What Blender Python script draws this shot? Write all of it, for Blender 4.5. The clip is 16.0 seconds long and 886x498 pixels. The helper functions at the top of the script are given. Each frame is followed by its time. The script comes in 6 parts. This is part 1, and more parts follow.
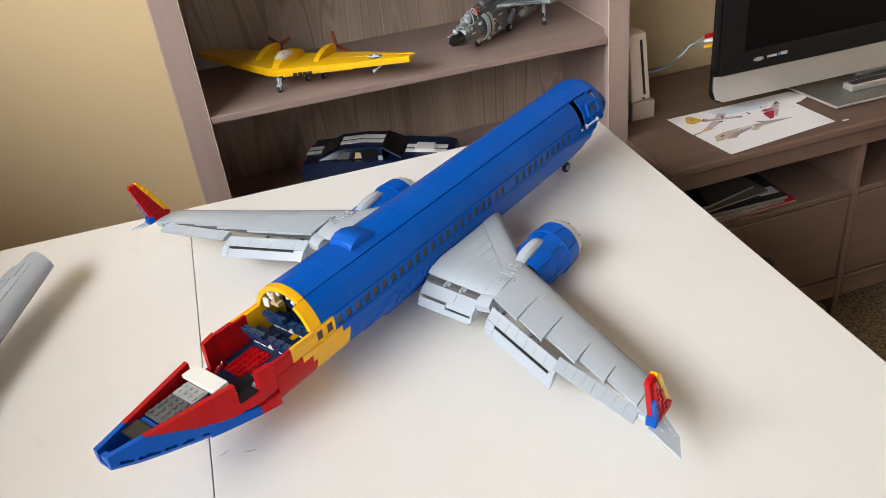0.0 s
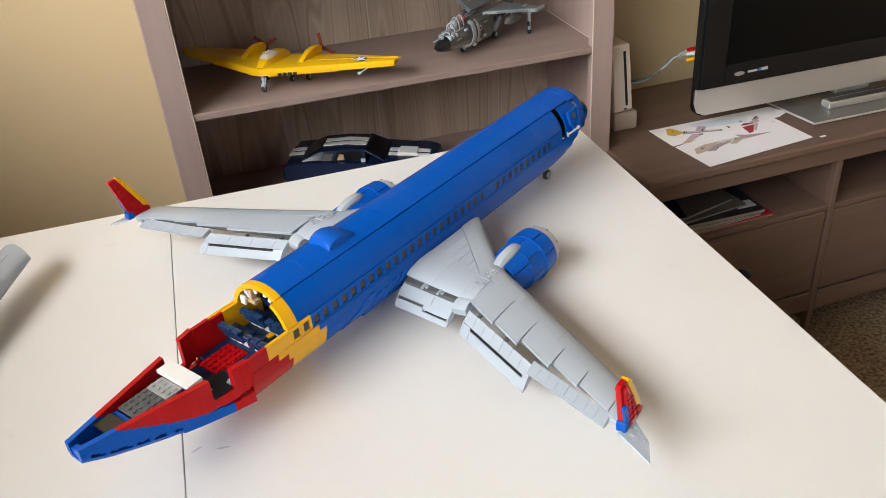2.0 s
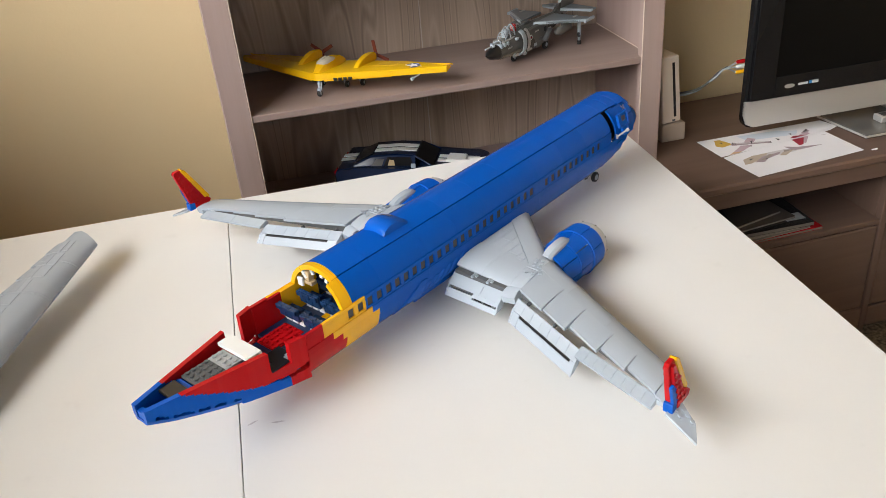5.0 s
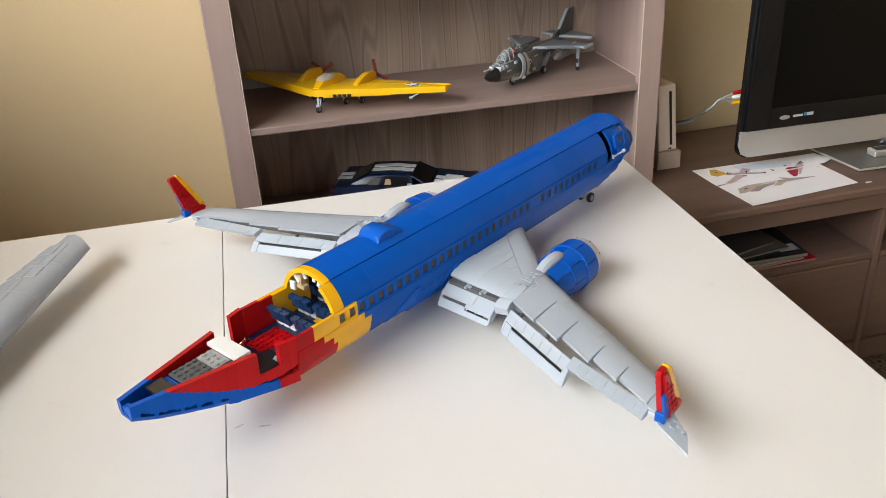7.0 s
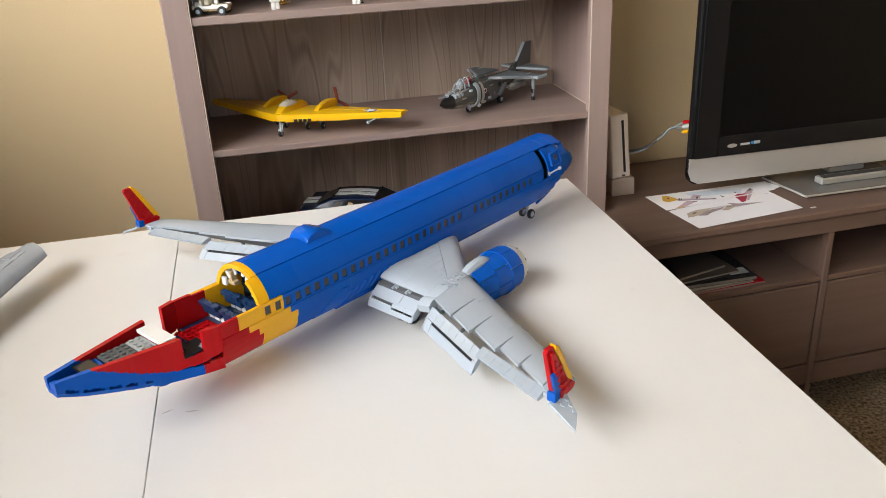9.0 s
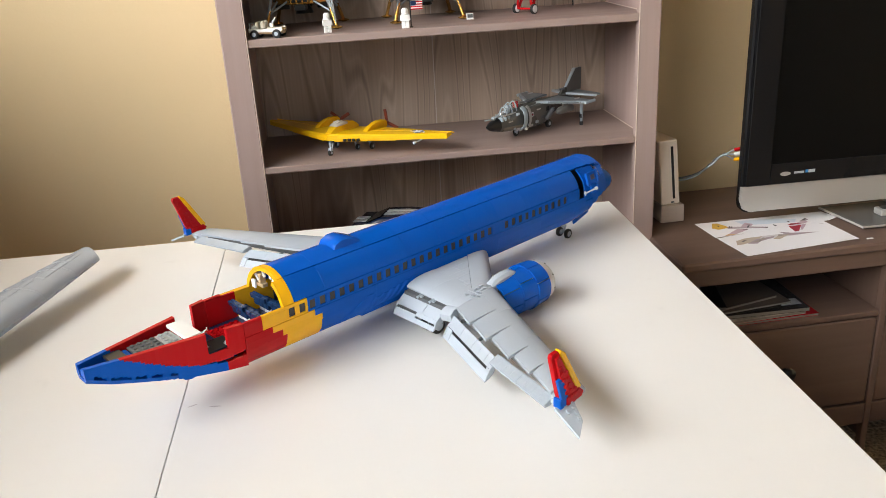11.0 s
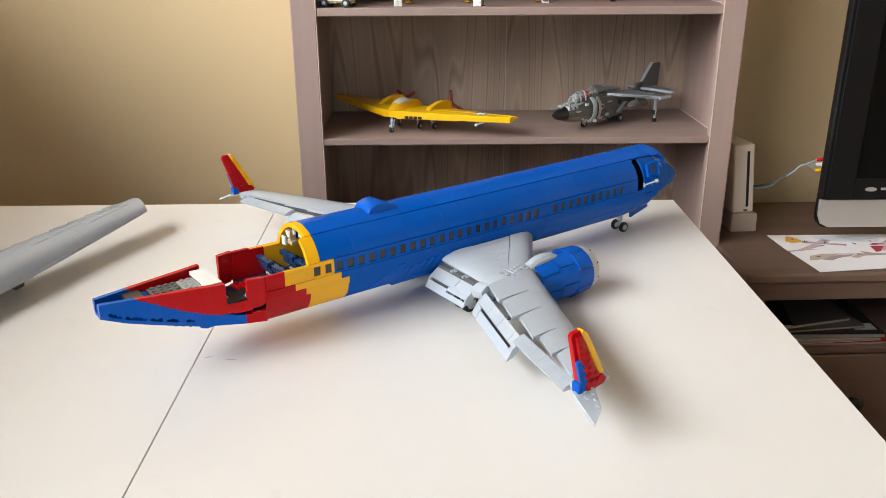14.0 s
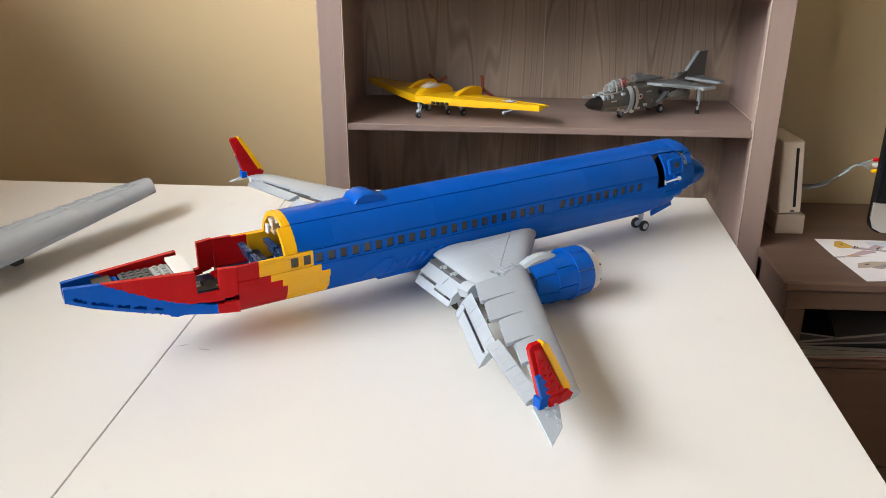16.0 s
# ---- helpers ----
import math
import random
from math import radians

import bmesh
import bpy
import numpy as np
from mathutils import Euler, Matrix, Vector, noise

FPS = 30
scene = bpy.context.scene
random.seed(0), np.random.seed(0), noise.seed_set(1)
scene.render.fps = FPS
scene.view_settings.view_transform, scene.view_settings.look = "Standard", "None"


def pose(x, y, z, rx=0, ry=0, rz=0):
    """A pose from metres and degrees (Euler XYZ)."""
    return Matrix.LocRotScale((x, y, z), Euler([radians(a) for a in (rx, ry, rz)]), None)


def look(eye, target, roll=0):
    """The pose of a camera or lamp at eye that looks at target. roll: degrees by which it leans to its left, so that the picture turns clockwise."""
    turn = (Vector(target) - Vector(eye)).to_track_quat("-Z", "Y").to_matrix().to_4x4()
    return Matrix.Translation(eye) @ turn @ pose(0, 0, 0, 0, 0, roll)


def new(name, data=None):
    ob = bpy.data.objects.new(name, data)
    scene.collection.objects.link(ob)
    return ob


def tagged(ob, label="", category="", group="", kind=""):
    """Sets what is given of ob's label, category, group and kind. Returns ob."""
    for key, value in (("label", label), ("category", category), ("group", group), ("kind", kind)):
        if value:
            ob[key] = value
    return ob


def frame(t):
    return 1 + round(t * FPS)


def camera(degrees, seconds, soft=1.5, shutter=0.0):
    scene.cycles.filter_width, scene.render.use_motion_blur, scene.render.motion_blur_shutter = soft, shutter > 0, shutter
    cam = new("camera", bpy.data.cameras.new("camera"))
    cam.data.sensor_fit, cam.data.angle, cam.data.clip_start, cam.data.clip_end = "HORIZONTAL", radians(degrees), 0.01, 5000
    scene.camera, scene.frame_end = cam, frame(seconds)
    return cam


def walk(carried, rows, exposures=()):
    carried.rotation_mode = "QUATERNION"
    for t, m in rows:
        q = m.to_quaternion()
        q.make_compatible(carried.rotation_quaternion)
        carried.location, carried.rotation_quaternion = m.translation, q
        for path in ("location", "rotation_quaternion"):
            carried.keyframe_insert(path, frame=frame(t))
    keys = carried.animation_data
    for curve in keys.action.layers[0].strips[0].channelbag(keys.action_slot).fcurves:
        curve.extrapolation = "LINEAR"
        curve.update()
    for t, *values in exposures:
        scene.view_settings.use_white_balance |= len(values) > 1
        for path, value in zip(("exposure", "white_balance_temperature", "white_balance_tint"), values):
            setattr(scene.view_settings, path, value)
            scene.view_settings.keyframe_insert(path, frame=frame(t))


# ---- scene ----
cam = camera(56.8, 16.0, soft=0.88)
PATH = [
    (0, (-0.379, 0.498, 1.367), (0.037, 2.141, 0.304), -7.0),
    (0.5, (-0.372, 0.497, 1.374), (0.071, 2.133, 0.312), -6.7),
    (1, (-0.379, 0.496, 1.369), (0.093, 2.126, 0.312), -5.5),
    (1.5, (-0.377, 0.499, 1.369), (0.114, 2.129, 0.319), -4.7),
    (2, (-0.377, 0.489, 1.367), (0.083, 2.125, 0.313), -4.7),
    (2.5, (-0.38, 0.469, 1.365), (0.039, 2.104, 0.293), -5.8),
    (3, (-0.385, 0.464, 1.367), (0.024, 2.11, 0.308), -6.1),
    (3.5, (-0.39, 0.467, 1.358), (0.017, 2.128, 0.32), -5.8),
    (4, (-0.387, 0.466, 1.36), (0.014, 2.133, 0.33), -5.9),
    (4.5, (-0.39, 0.46, 1.356), (-0.001, 2.136, 0.336), -5.5),
    (5, (-0.403, 0.449, 1.343), (-0.027, 2.143, 0.35), -5.1),
    (5.2, (-0.403, 0.449, 1.343), (-0.031, 2.152, 0.361), -5.2),
    (7.3, (-0.408, 0.436, 1.3), (-0.009, 2.168, 0.383), -2.6),
    (7.5, (-0.403, 0.435, 1.292), (-0.013, 2.17, 0.375), -2.2),
    (8, (-0.365, 0.408, 1.291), (-0.01, 2.167, 0.406), -2.4),
    (8.5, (-0.349, 0.369, 1.289), (0.039, 2.14, 0.443), -2.8),
    (8.7, (-0.343, 0.353, 1.287), (0.073, 2.123, 0.453), -2.8),
    (10.8, (-0.282, 0.296, 1.262), (-0.006, 2.138, 0.532), -3.3),
    (11, (-0.279, 0.292, 1.259), (-0.026, 2.138, 0.53), -3.3),
    (11.5, (-0.277, 0.287, 1.242), (-0.042, 2.142, 0.531), -3.5),
    (12, (-0.279, 0.286, 1.229), (-0.051, 2.142, 0.521), -3.2),
    (12.5, (-0.278, 0.288, 1.218), (-0.056, 2.149, 0.52), -3.0),
    (13, (-0.277, 0.283, 1.218), (-0.069, 2.152, 0.535), -2.6),
    (13.5, (-0.266, 0.289, 1.205), (-0.109, 2.16, 0.516), -1.0),
    (14, (-0.224, 0.313, 1.202), (-0.159, 2.181, 0.491), -0.3),
    (14.5, (-0.173, 0.335, 1.201), (-0.197, 2.201, 0.483), -0.2),
    (15, (-0.146, 0.36, 1.196), (-0.218, 2.223, 0.472), 0.3),
    (15.5, (-0.134, 0.368, 1.193), (-0.238, 2.226, 0.46), 0.6),
    (16, (-0.119, 0.366, 1.198), (-0.232, 2.217, 0.449), -0.0),
]
walk(cam, [(t, look(eye, target, roll)) for t, eye, target, roll in PATH], [(0, 0.41), (8.4, 0.41), (10.9, 0.545), (12.5, 0.545), (16, 0.48)])

# ---- light ----
world = bpy.data.worlds.new("world")
scene.world = world
world.use_nodes = True
sky = world.node_tree.nodes.new("ShaderNodeTexSky")
sky.sky_type = "NISHITA"
sky.sun_disc = False
sky.sun_elevation = radians(22)
sky.sun_rotation = radians(241)
world.node_tree.links.new(sky.outputs["Color"], world.node_tree.nodes["Background"].inputs["Color"])
world.node_tree.nodes["Background"].inputs["Strength"].default_value = 0.12


# broad daylight from the west, low and soft
sun = bpy.data.lights.new("sun", "SUN")
sun.energy, sun.angle, sun.color = 9.1, radians(60), (0.985, 0.99, 0.985)
new("sun", sun).matrix_world = look((-0.811, -0.450, 0.375), (0, 0, 0))


def fill_light(name, m, w, h, watts, colour):
    lamp = bpy.data.lights.new(name, "AREA")
    lamp.shape = "RECTANGLE"
    lamp.size, lamp.size_y, lamp.energy, lamp.color = w, h, watts, colour
    ob = new(name, lamp)
    ob.matrix_world = m
    return ob


# cool fill lamp, added at an assumed window out of view behind the camera
fill_light("fill_light", look((0.2, -1.94, 1.65), (0.2, 1.2, 0.85)), 1.75, 1.25, 4.0, (0.92, 0.96, 1.0))

# ---- materials ----
def material(name, base, rough=0.5, metal=0.0, coat=0.0, spec=0.5):
    m = bpy.data.materials.new(name)
    m.use_nodes = True
    b = m.node_tree.nodes["Principled BSDF"]
    b.inputs["Base Color"].default_value = (*base, 1)
    b.inputs["Roughness"].default_value = rough
    b.inputs["Metallic"].default_value = metal
    b.inputs["Coat Weight"].default_value = coat
    b.inputs["Specular IOR Level"].default_value = spec
    return m


def tex(m, kind, scale=(1, 1, 1), turn=(0, 0, 0), **inputs):
    """A texture node on object coordinates, stretched by scale."""
    t = m.node_tree
    co = t.nodes.new("ShaderNodeTexCoord")
    mp = t.nodes.new("ShaderNodeMapping")
    mp.inputs["Scale"].default_value = scale if isinstance(scale, tuple) else (scale,) * 3
    mp.inputs["Rotation"].default_value = turn
    n = t.nodes.new(kind)
    n.inputs["Scale"].default_value = 1.0
    t.links.new(co.outputs["Object"], mp.inputs["Vector"])
    t.links.new(mp.outputs["Vector"], n.inputs["Vector"])
    for key, value in inputs.items():
        n.inputs[key.replace("_", " ").title()].default_value = value
    return n


def ramp(m, socket, stops):
    t = m.node_tree
    r = t.nodes.new("ShaderNodeValToRGB")
    while len(r.color_ramp.elements) < len(stops):
        r.color_ramp.elements.new(0.5)
    for e, (at, c) in zip(r.color_ramp.elements, stops):
        e.position = at
        e.color = (*c, 1) if len(c) == 3 else c
    t.links.new(socket, r.inputs["Fac"])
    return r.outputs["Color"]


def mix(m, fac, a, b, mode="MIX"):
    t = m.node_tree
    n = t.nodes.new("ShaderNodeMix")
    n.data_type, n.blend_type = "RGBA", mode
    for key, v in ((0, fac), (6, a), (7, b)):
        if isinstance(v, bpy.types.NodeSocket):
            t.links.new(v, n.inputs[key])
        elif key == 0:
            n.inputs[0].default_value = v
        else:
            n.inputs[key].default_value = (*v, 1)
    return n.outputs[2]


def put(m, key, socket):
    m.node_tree.links.new(socket, m.node_tree.nodes["Principled BSDF"].inputs[key])


def bump(m, socket, strength, distance=0.001):
    t = m.node_tree
    n = t.nodes.new("ShaderNodeBump")
    n.inputs["Strength"].default_value = strength
    n.inputs["Distance"].default_value = distance
    t.links.new(socket, n.inputs["Height"])
    put(m, "Normal", n.outputs["Normal"])


def plastic(name, base, rough=0.22, vary=0.035, spec=0.38):
    """Glossy moulded plastic: each piece a shade of its own, fine scuffs in the gloss."""
    m = material(name, base, rough, spec=spec)
    t = m.node_tree
    info = t.nodes.new("ShaderNodeObjectInfo")
    dark = tuple(c * (1 - vary) for c in base)
    lite = tuple(min(1, c * (1 + vary * 0.6) + 0.004) for c in base)
    shade = ramp(m, info.outputs["Random"], [(0, dark), (1, lite)])
    n = tex(m, "ShaderNodeTexNoise", scale=14.0, detail=3.0)
    shade = mix(m, 0.06, shade, ramp(m, n.outputs["Fac"], [(0.3, dark), (0.7, lite)]))
    put(m, "Base Color", shade)
    n2 = tex(m, "ShaderNodeTexNoise", scale=11.0, detail=2.0)
    put(m, "Roughness", ramp(m, n2.outputs["Fac"], [(0.3, (rough * 0.96,) * 3), (0.75, (rough * 1.05,) * 3)]))
    return m


BLUE = plastic("blue_plastic", (0.0003, 0.088, 0.47), 0.13, spec=0.12)
TAIL_BLUE = plastic("tail_blue_plastic", (0.0003, 0.088, 0.47), 0.13, 0.006, spec=0.12)
RED = plastic("red_plastic", (0.45, 0.005, 0.008), 0.18, spec=0.12)
TAIL_RED = plastic("tail_red_plastic", (0.45, 0.005, 0.008), 0.18, 0.006, spec=0.12)
YELLOW = plastic("yellow_plastic", (0.87, 0.45, 0.004))
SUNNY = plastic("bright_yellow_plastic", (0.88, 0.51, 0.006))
GREY = plastic("light_grey_plastic", (0.415, 0.468, 0.525), 0.26, 0.025)
DGREY = plastic("dark_grey_plastic", (0.10, 0.105, 0.11), 0.3)
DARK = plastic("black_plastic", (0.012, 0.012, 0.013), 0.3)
WHITE = plastic("white_plastic", (0.80, 0.80, 0.78), 0.3, 0.03)
NAVY = plastic("dark_blue_plastic", (0.006, 0.022, 0.075), 0.3)
BROWNRED = plastic("reddish_brown_plastic", (0.16, 0.030, 0.014), 0.35)
OLIVE = plastic("dark_greenish_grey_plastic", (0.105, 0.103, 0.094), 0.28)
BLUEGREY = plastic("sand_blue_plastic", (0.36, 0.42, 0.46), 0.3)
TAN = plastic("tan_plastic", (0.55, 0.40, 0.22), 0.35)
GOLD = material("pearl_gold_plastic", (0.55, 0.30, 0.07), 0.26, 0.8)
RUBBER = material("black_rubber", (0.015, 0.015, 0.015), 0.65)
PANE = material("smoked_window_plastic", (0.052, 0.047, 0.040), 0.18)
CLEAR = material("clear_plastic", (0.60, 0.62, 0.62), 0.06)
CLEAR.node_tree.nodes["Principled BSDF"].inputs["Alpha"].default_value = 0.14
SILVER = material("brushed_silver_plastic", (0.52, 0.51, 0.49), 0.34, 0.55)
TVBLACK = material("gloss_black_plastic", (0.009, 0.009, 0.010), 0.2, spec=0.3)
SCREEN = material("dark_screen", (0.004, 0.004, 0.004), 0.30, spec=0.12)
GLASS = material("grey_glass", (0.15, 0.15, 0.148), 0.16, 0.3)


def table_white():
    m = material("white_laminate", (0.80, 0.785, 0.755), 0.36)
    n = tex(m, "ShaderNodeTexNoise", scale=2.2, detail=4.0)
    c = ramp(m, n.outputs["Fac"], [(0.3, (0.768, 0.757, 0.732)), (0.7, (0.818, 0.812, 0.795))])
    n2 = tex(m, "ShaderNodeTexNoise", scale=22.0, detail=6.0)
    c = mix(m, ramp(m, n2.outputs["Fac"], [(0.66, (0, 0, 0)), (0.82, (0.35, 0.35, 0.35))]), c, (0.62, 0.60, 0.57))
    put(m, "Base Color", c)
    n3 = tex(m, "ShaderNodeTexNoise", scale=9.0, detail=6.0)
    put(m, "Roughness", ramp(m, n3.outputs["Fac"], [(0.3, (0.30,) * 3), (0.7, (0.46,) * 3)]))
    n4 = tex(m, "ShaderNodeTexNoise", scale=300.0, detail=2.0)
    bump(m, n4.outputs["Fac"], 0.06, 0.0006)
    return m


def stained(name, dark, lite, axis, grain=1.0, rough=0.5):
    """Stained softwood: long fibres along the axis, paler early wood between."""
    m = material(name, lite, rough)
    s = [30.0 * grain] * 3
    s[axis] = 1.1
    n = tex(m, "ShaderNodeTexNoise", scale=tuple(s), detail=6.0, roughness=0.65)
    s2 = [6.0] * 3
    s2[axis] = 0.7
    n2 = tex(m, "ShaderNodeTexNoise", scale=tuple(s2), detail=3.0)
    c = ramp(m, n.outputs["Fac"], [(0.30, dark), (0.70, lite)])
    c = mix(m, 0.45, c, ramp(m, n2.outputs["Fac"], [(0.35, dark), (0.65, lite)]))
    put(m, "Base Color", c)
    bump(m, n.outputs["Fac"], 0.12, 0.0008)
    return m


def panel_wood(name, dark, lite):
    """Veneered back panel: upright fibres, with long nested loops of darker late wood."""
    m = material(name, lite, 0.55)
    t = m.node_tree
    field = tex(m, "ShaderNodeTexNoise", scale=(10.0, 1.0, 0.75), detail=1.0, roughness=0.3)
    lines = t.nodes.new("ShaderNodeMath")
    lines.operation = "MULTIPLY"
    lines.inputs[1].default_value = 80.0
    t.links.new(field.outputs["Fac"], lines.inputs[0])
    wave = t.nodes.new("ShaderNodeMath")
    wave.operation = "SINE"
    t.links.new(lines.outputs[0], wave.inputs[0])
    mid = tuple(0.45 * a + 0.55 * b for a, b in zip(dark, lite))
    deep = tuple(0.72 * a for a in dark)
    c = ramp(m, wave.outputs[0], [(0.0, mid), (0.45, lite), (0.80, mid), (1.0, deep)])
    fine = tex(m, "ShaderNodeTexNoise", scale=(160, 160, 3.0), detail=5.0, roughness=0.6)
    c = mix(m, 0.36, c, ramp(m, fine.outputs["Fac"], [(0.3, dark), (0.7, lite)]))
    broad = tex(m, "ShaderNodeTexNoise", scale=(11.0, 1.0, 0.5), detail=2.0)
    c = mix(m, 0.35, c, ramp(m, broad.outputs["Fac"], [(0.35, dark), (0.65, lite)]))
    put(m, "Base Color", c)
    bump(m, fine.outputs["Fac"], 0.1, 0.0006)
    return m


TABLE = table_white()
STAIN = stained("grey_brown_stain", (0.28, 0.198, 0.178), (0.365, 0.275, 0.250), 2)
STAIN_X = stained("grey_brown_stain_level", (0.245, 0.175, 0.152), (0.33, 0.25, 0.222), 0)
BENCH = stained("brown_stain_level", (0.115, 0.070, 0.052), (0.17, 0.108, 0.083), 0)
BENCH_Z = stained("brown_stain_upright", (0.105, 0.064, 0.048), (0.155, 0.098, 0.076), 2)
BACK = panel_wood("grey_brown_veneer", (0.205, 0.147, 0.112), (0.455, 0.348, 0.268))


def wall_paint():
    m = material("beige_wall_paint", (0.645, 0.50, 0.29), 0.6)
    n = tex(m, "ShaderNodeTexNoise", scale=1.2, detail=3.0)
    put(m, "Base Color", ramp(m, n.outputs["Fac"], [(0.3, (0.63, 0.486, 0.28)), (0.7, (0.67, 0.524, 0.31))]))
    n2 = tex(m, "ShaderNodeTexNoise", scale=140.0, detail=3.0)
    bump(m, n2.outputs["Fac"], 0.25, 0.0012)
    return m


def carpet():
    m = material("brown_carpet", (0.16, 0.12, 0.085), 0.95, spec=0.1)
    n = tex(m, "ShaderNodeTexNoise", scale=110.0, detail=4.0)
    n2 = tex(m, "ShaderNodeTexNoise", scale=18.0, detail=3.0)
    c = ramp(m, n.outputs["Fac"], [(0.36, (0.10, 0.072, 0.048)), (0.64, (0.50, 0.39, 0.27))])
    put(m, "Base Color", mix(m, 0.3, c, ramp(m, n2.outputs["Fac"], [(0.3, (0.16, 0.12, 0.085)), (0.7, (0.38, 0.295, 0.21))])))
    bump(m, n.outputs["Fac"], 1.0, 0.01)
    return m


WALL, CARPET = wall_paint(), carpet()
CEILING = material("white_ceiling_paint", (0.84, 0.82, 0.78), 0.8)
TRIM = material("white_trim_paint", (0.78, 0.76, 0.72), 0.4)


# ---- mesh helpers ----
def part(name, bm, mat, parent=None, label="", smooth=0.0, at=None):
    """Links a bmesh as one mesh object under a thing or a part."""
    bmesh.ops.recalc_face_normals(bm, faces=bm.faces)
    me = bpy.data.meshes.new(name)
    bm.to_mesh(me)
    bm.free()
    for one in mat if isinstance(mat, (list, tuple)) else [mat]:
        me.materials.append(one)
    if smooth:
        me.shade_smooth()
        me.set_sharp_from_angle(angle=radians(smooth))
    ob = new(name, me)
    if parent:
        ob.parent = parent
    if at is not None:
        ob.matrix_basis = at
    if label:
        ob["label"] = label
    return ob


def empty(name, m, label, category, group="", kind=""):
    ob = new(name)
    ob.matrix_basis = m
    return tagged(ob, label, category, group, kind)


def block(bm, a, b, bevel=0.0, m=None, mat=0):
    """A box between two corners, with small rounded edges."""
    x0, y0, z0 = (min(p, q) for p, q in zip(a, b))
    x1, y1, z1 = (max(p, q) for p, q in zip(a, b))
    vs = [bm.verts.new(p) for p in ((x0, y0, z0), (x1, y0, z0), (x1, y1, z0), (x0, y1, z0), (x0, y0, z1), (x1, y0, z1), (x1, y1, z1), (x0, y1, z1))]
    fs = [bm.faces.new([vs[i] for i in f]) for f in ((3, 2, 1, 0), (4, 5, 6, 7), (0, 1, 5, 4), (1, 2, 6, 5), (2, 3, 7, 6), (3, 0, 4, 7))]
    for f in fs:
        f.material_index = mat
    if bevel:
        es = list({e for f in fs for e in f.edges})
        r = bmesh.ops.bevel(bm, geom=es, offset=bevel, segments=1, affect="EDGES")
        vs = list({v for f in r["faces"] for v in f.verts} | {v for v in vs if v.is_valid})
    if m is not None:
        bmesh.ops.transform(bm, matrix=m, verts=[v for v in vs if v.is_valid])
    return vs


def prism(bm, outline, lift, bevel=0.0, mat=0):
    """A flat outline of 3D points, thickened by the vector lift."""
    lo = [bm.verts.new(p) for p in outline]
    hi = [bm.verts.new(Vector(p) + Vector(lift)) for p in outline]
    n = len(lo)
    fs = [bm.faces.new(lo[::-1]), bm.faces.new(hi)]
    fs += [bm.faces.new((lo[i], lo[(i + 1) % n], hi[(i + 1) % n], hi[i])) for i in range(n)]
    for f in fs:
        f.material_index = mat
    if bevel:
        bmesh.ops.bevel(bm, geom=list({e for f in fs for e in f.edges}), offset=bevel, segments=1, affect="EDGES")


def tube(bm, p, q, r0, r1=None, n=16, mat=0, cap=True):
    """A round bar from p to q."""
    p, q = Vector(p), Vector(q)
    r1 = r0 if r1 is None else r1
    turn = (q - p).to_track_quat("Z", "Y").to_matrix()
    rings = []
    for c, r in ((p, r0), (q, r1)):
        rings.append([bm.verts.new(c + turn @ Vector((r * math.cos(2 * math.pi * i / n), r * math.sin(2 * math.pi * i / n), 0))) for i in range(n)])
    fs = [bm.faces.new((rings[0][i], rings[0][(i + 1) % n], rings[1][(i + 1) % n], rings[1][i])) for i in range(n)]
    if cap:
        fs += [bm.faces.new(rings[0][::-1]), bm.faces.new(rings[1])]
    for f in fs:
        f.material_index = mat


def loft(bm, rings, closed=True, cap=True, mat=0):
    """A skin over rows of points."""
    rows = [[bm.verts.new(p) for p in ring] for ring in rings]
    n = len(rows[0])
    fs = []
    for a, b in zip(rows, rows[1:]):
        for i in range(n if closed else n - 1):
            fs.append(bm.faces.new((a[i], a[(i + 1) % n], b[(i + 1) % n], b[i])))
    if cap and closed:
        fs += [bm.faces.new(rows[0][::-1]), bm.faces.new(rows[-1])]
    for f in fs:
        f.material_index = mat


def turned(bm, p, axis, profile, n=24, mat=0):
    """A lathed body: rows of (distance along the axis, radius) from p."""
    turn = Vector(axis).to_track_quat("Z", "Y").to_matrix()
    loft(bm, [[Vector(p) + turn @ Vector((r * math.cos(2 * math.pi * i / n), r * math.sin(2 * math.pi * i / n), d)) for i in range(n)] for d, r in profile], mat=mat)


def cable(name, points, radius, mat, parent=None):
    cu = bpy.data.curves.new(name, "CURVE")
    cu.dimensions, cu.bevel_depth, cu.bevel_resolution, cu.resolution_u = "3D", radius, 3, 10
    sp = cu.splines.new("NURBS")
    sp.points.add(len(points) - 1)
    for q, p in zip(sp.points, points):
        q.co = (*p, 1)
    sp.use_endpoint_u, sp.order_u = True, 3
    cu.materials.append(mat)
    ob = new(name, cu)
    if parent:
        ob.parent = parent
    return ob


# ---- the room ----
TOP = 0.735
WALL_Y = 2.30


def slab(name, a, b, mat, label, category, bevel=0.0):
    bm = bmesh.new()
    block(bm, a, b, bevel)
    return tagged(part(name, bm, mat), label, category, kind="structure")


slab("floor", (-1.7, -2.0, -0.1), (2.9, 2.42, 0.0), CARPET, "brown shaggy carpet on the room's floor", "carpet")
slab("ceiling", (-1.7, -2.0, 2.70), (2.9, 2.42, 2.80), CEILING, "plain white ceiling of the room", "ceiling")
slab("wall_north", (-1.6, WALL_Y, 0.0), (2.8, WALL_Y + 0.12, 2.70), WALL, "beige painted wall behind the bookcase", "wall")
slab("wall_east", (2.8, -2.0, 0.0), (2.9, 2.42, 2.70), WALL, "plain beige painted wall", "wall")


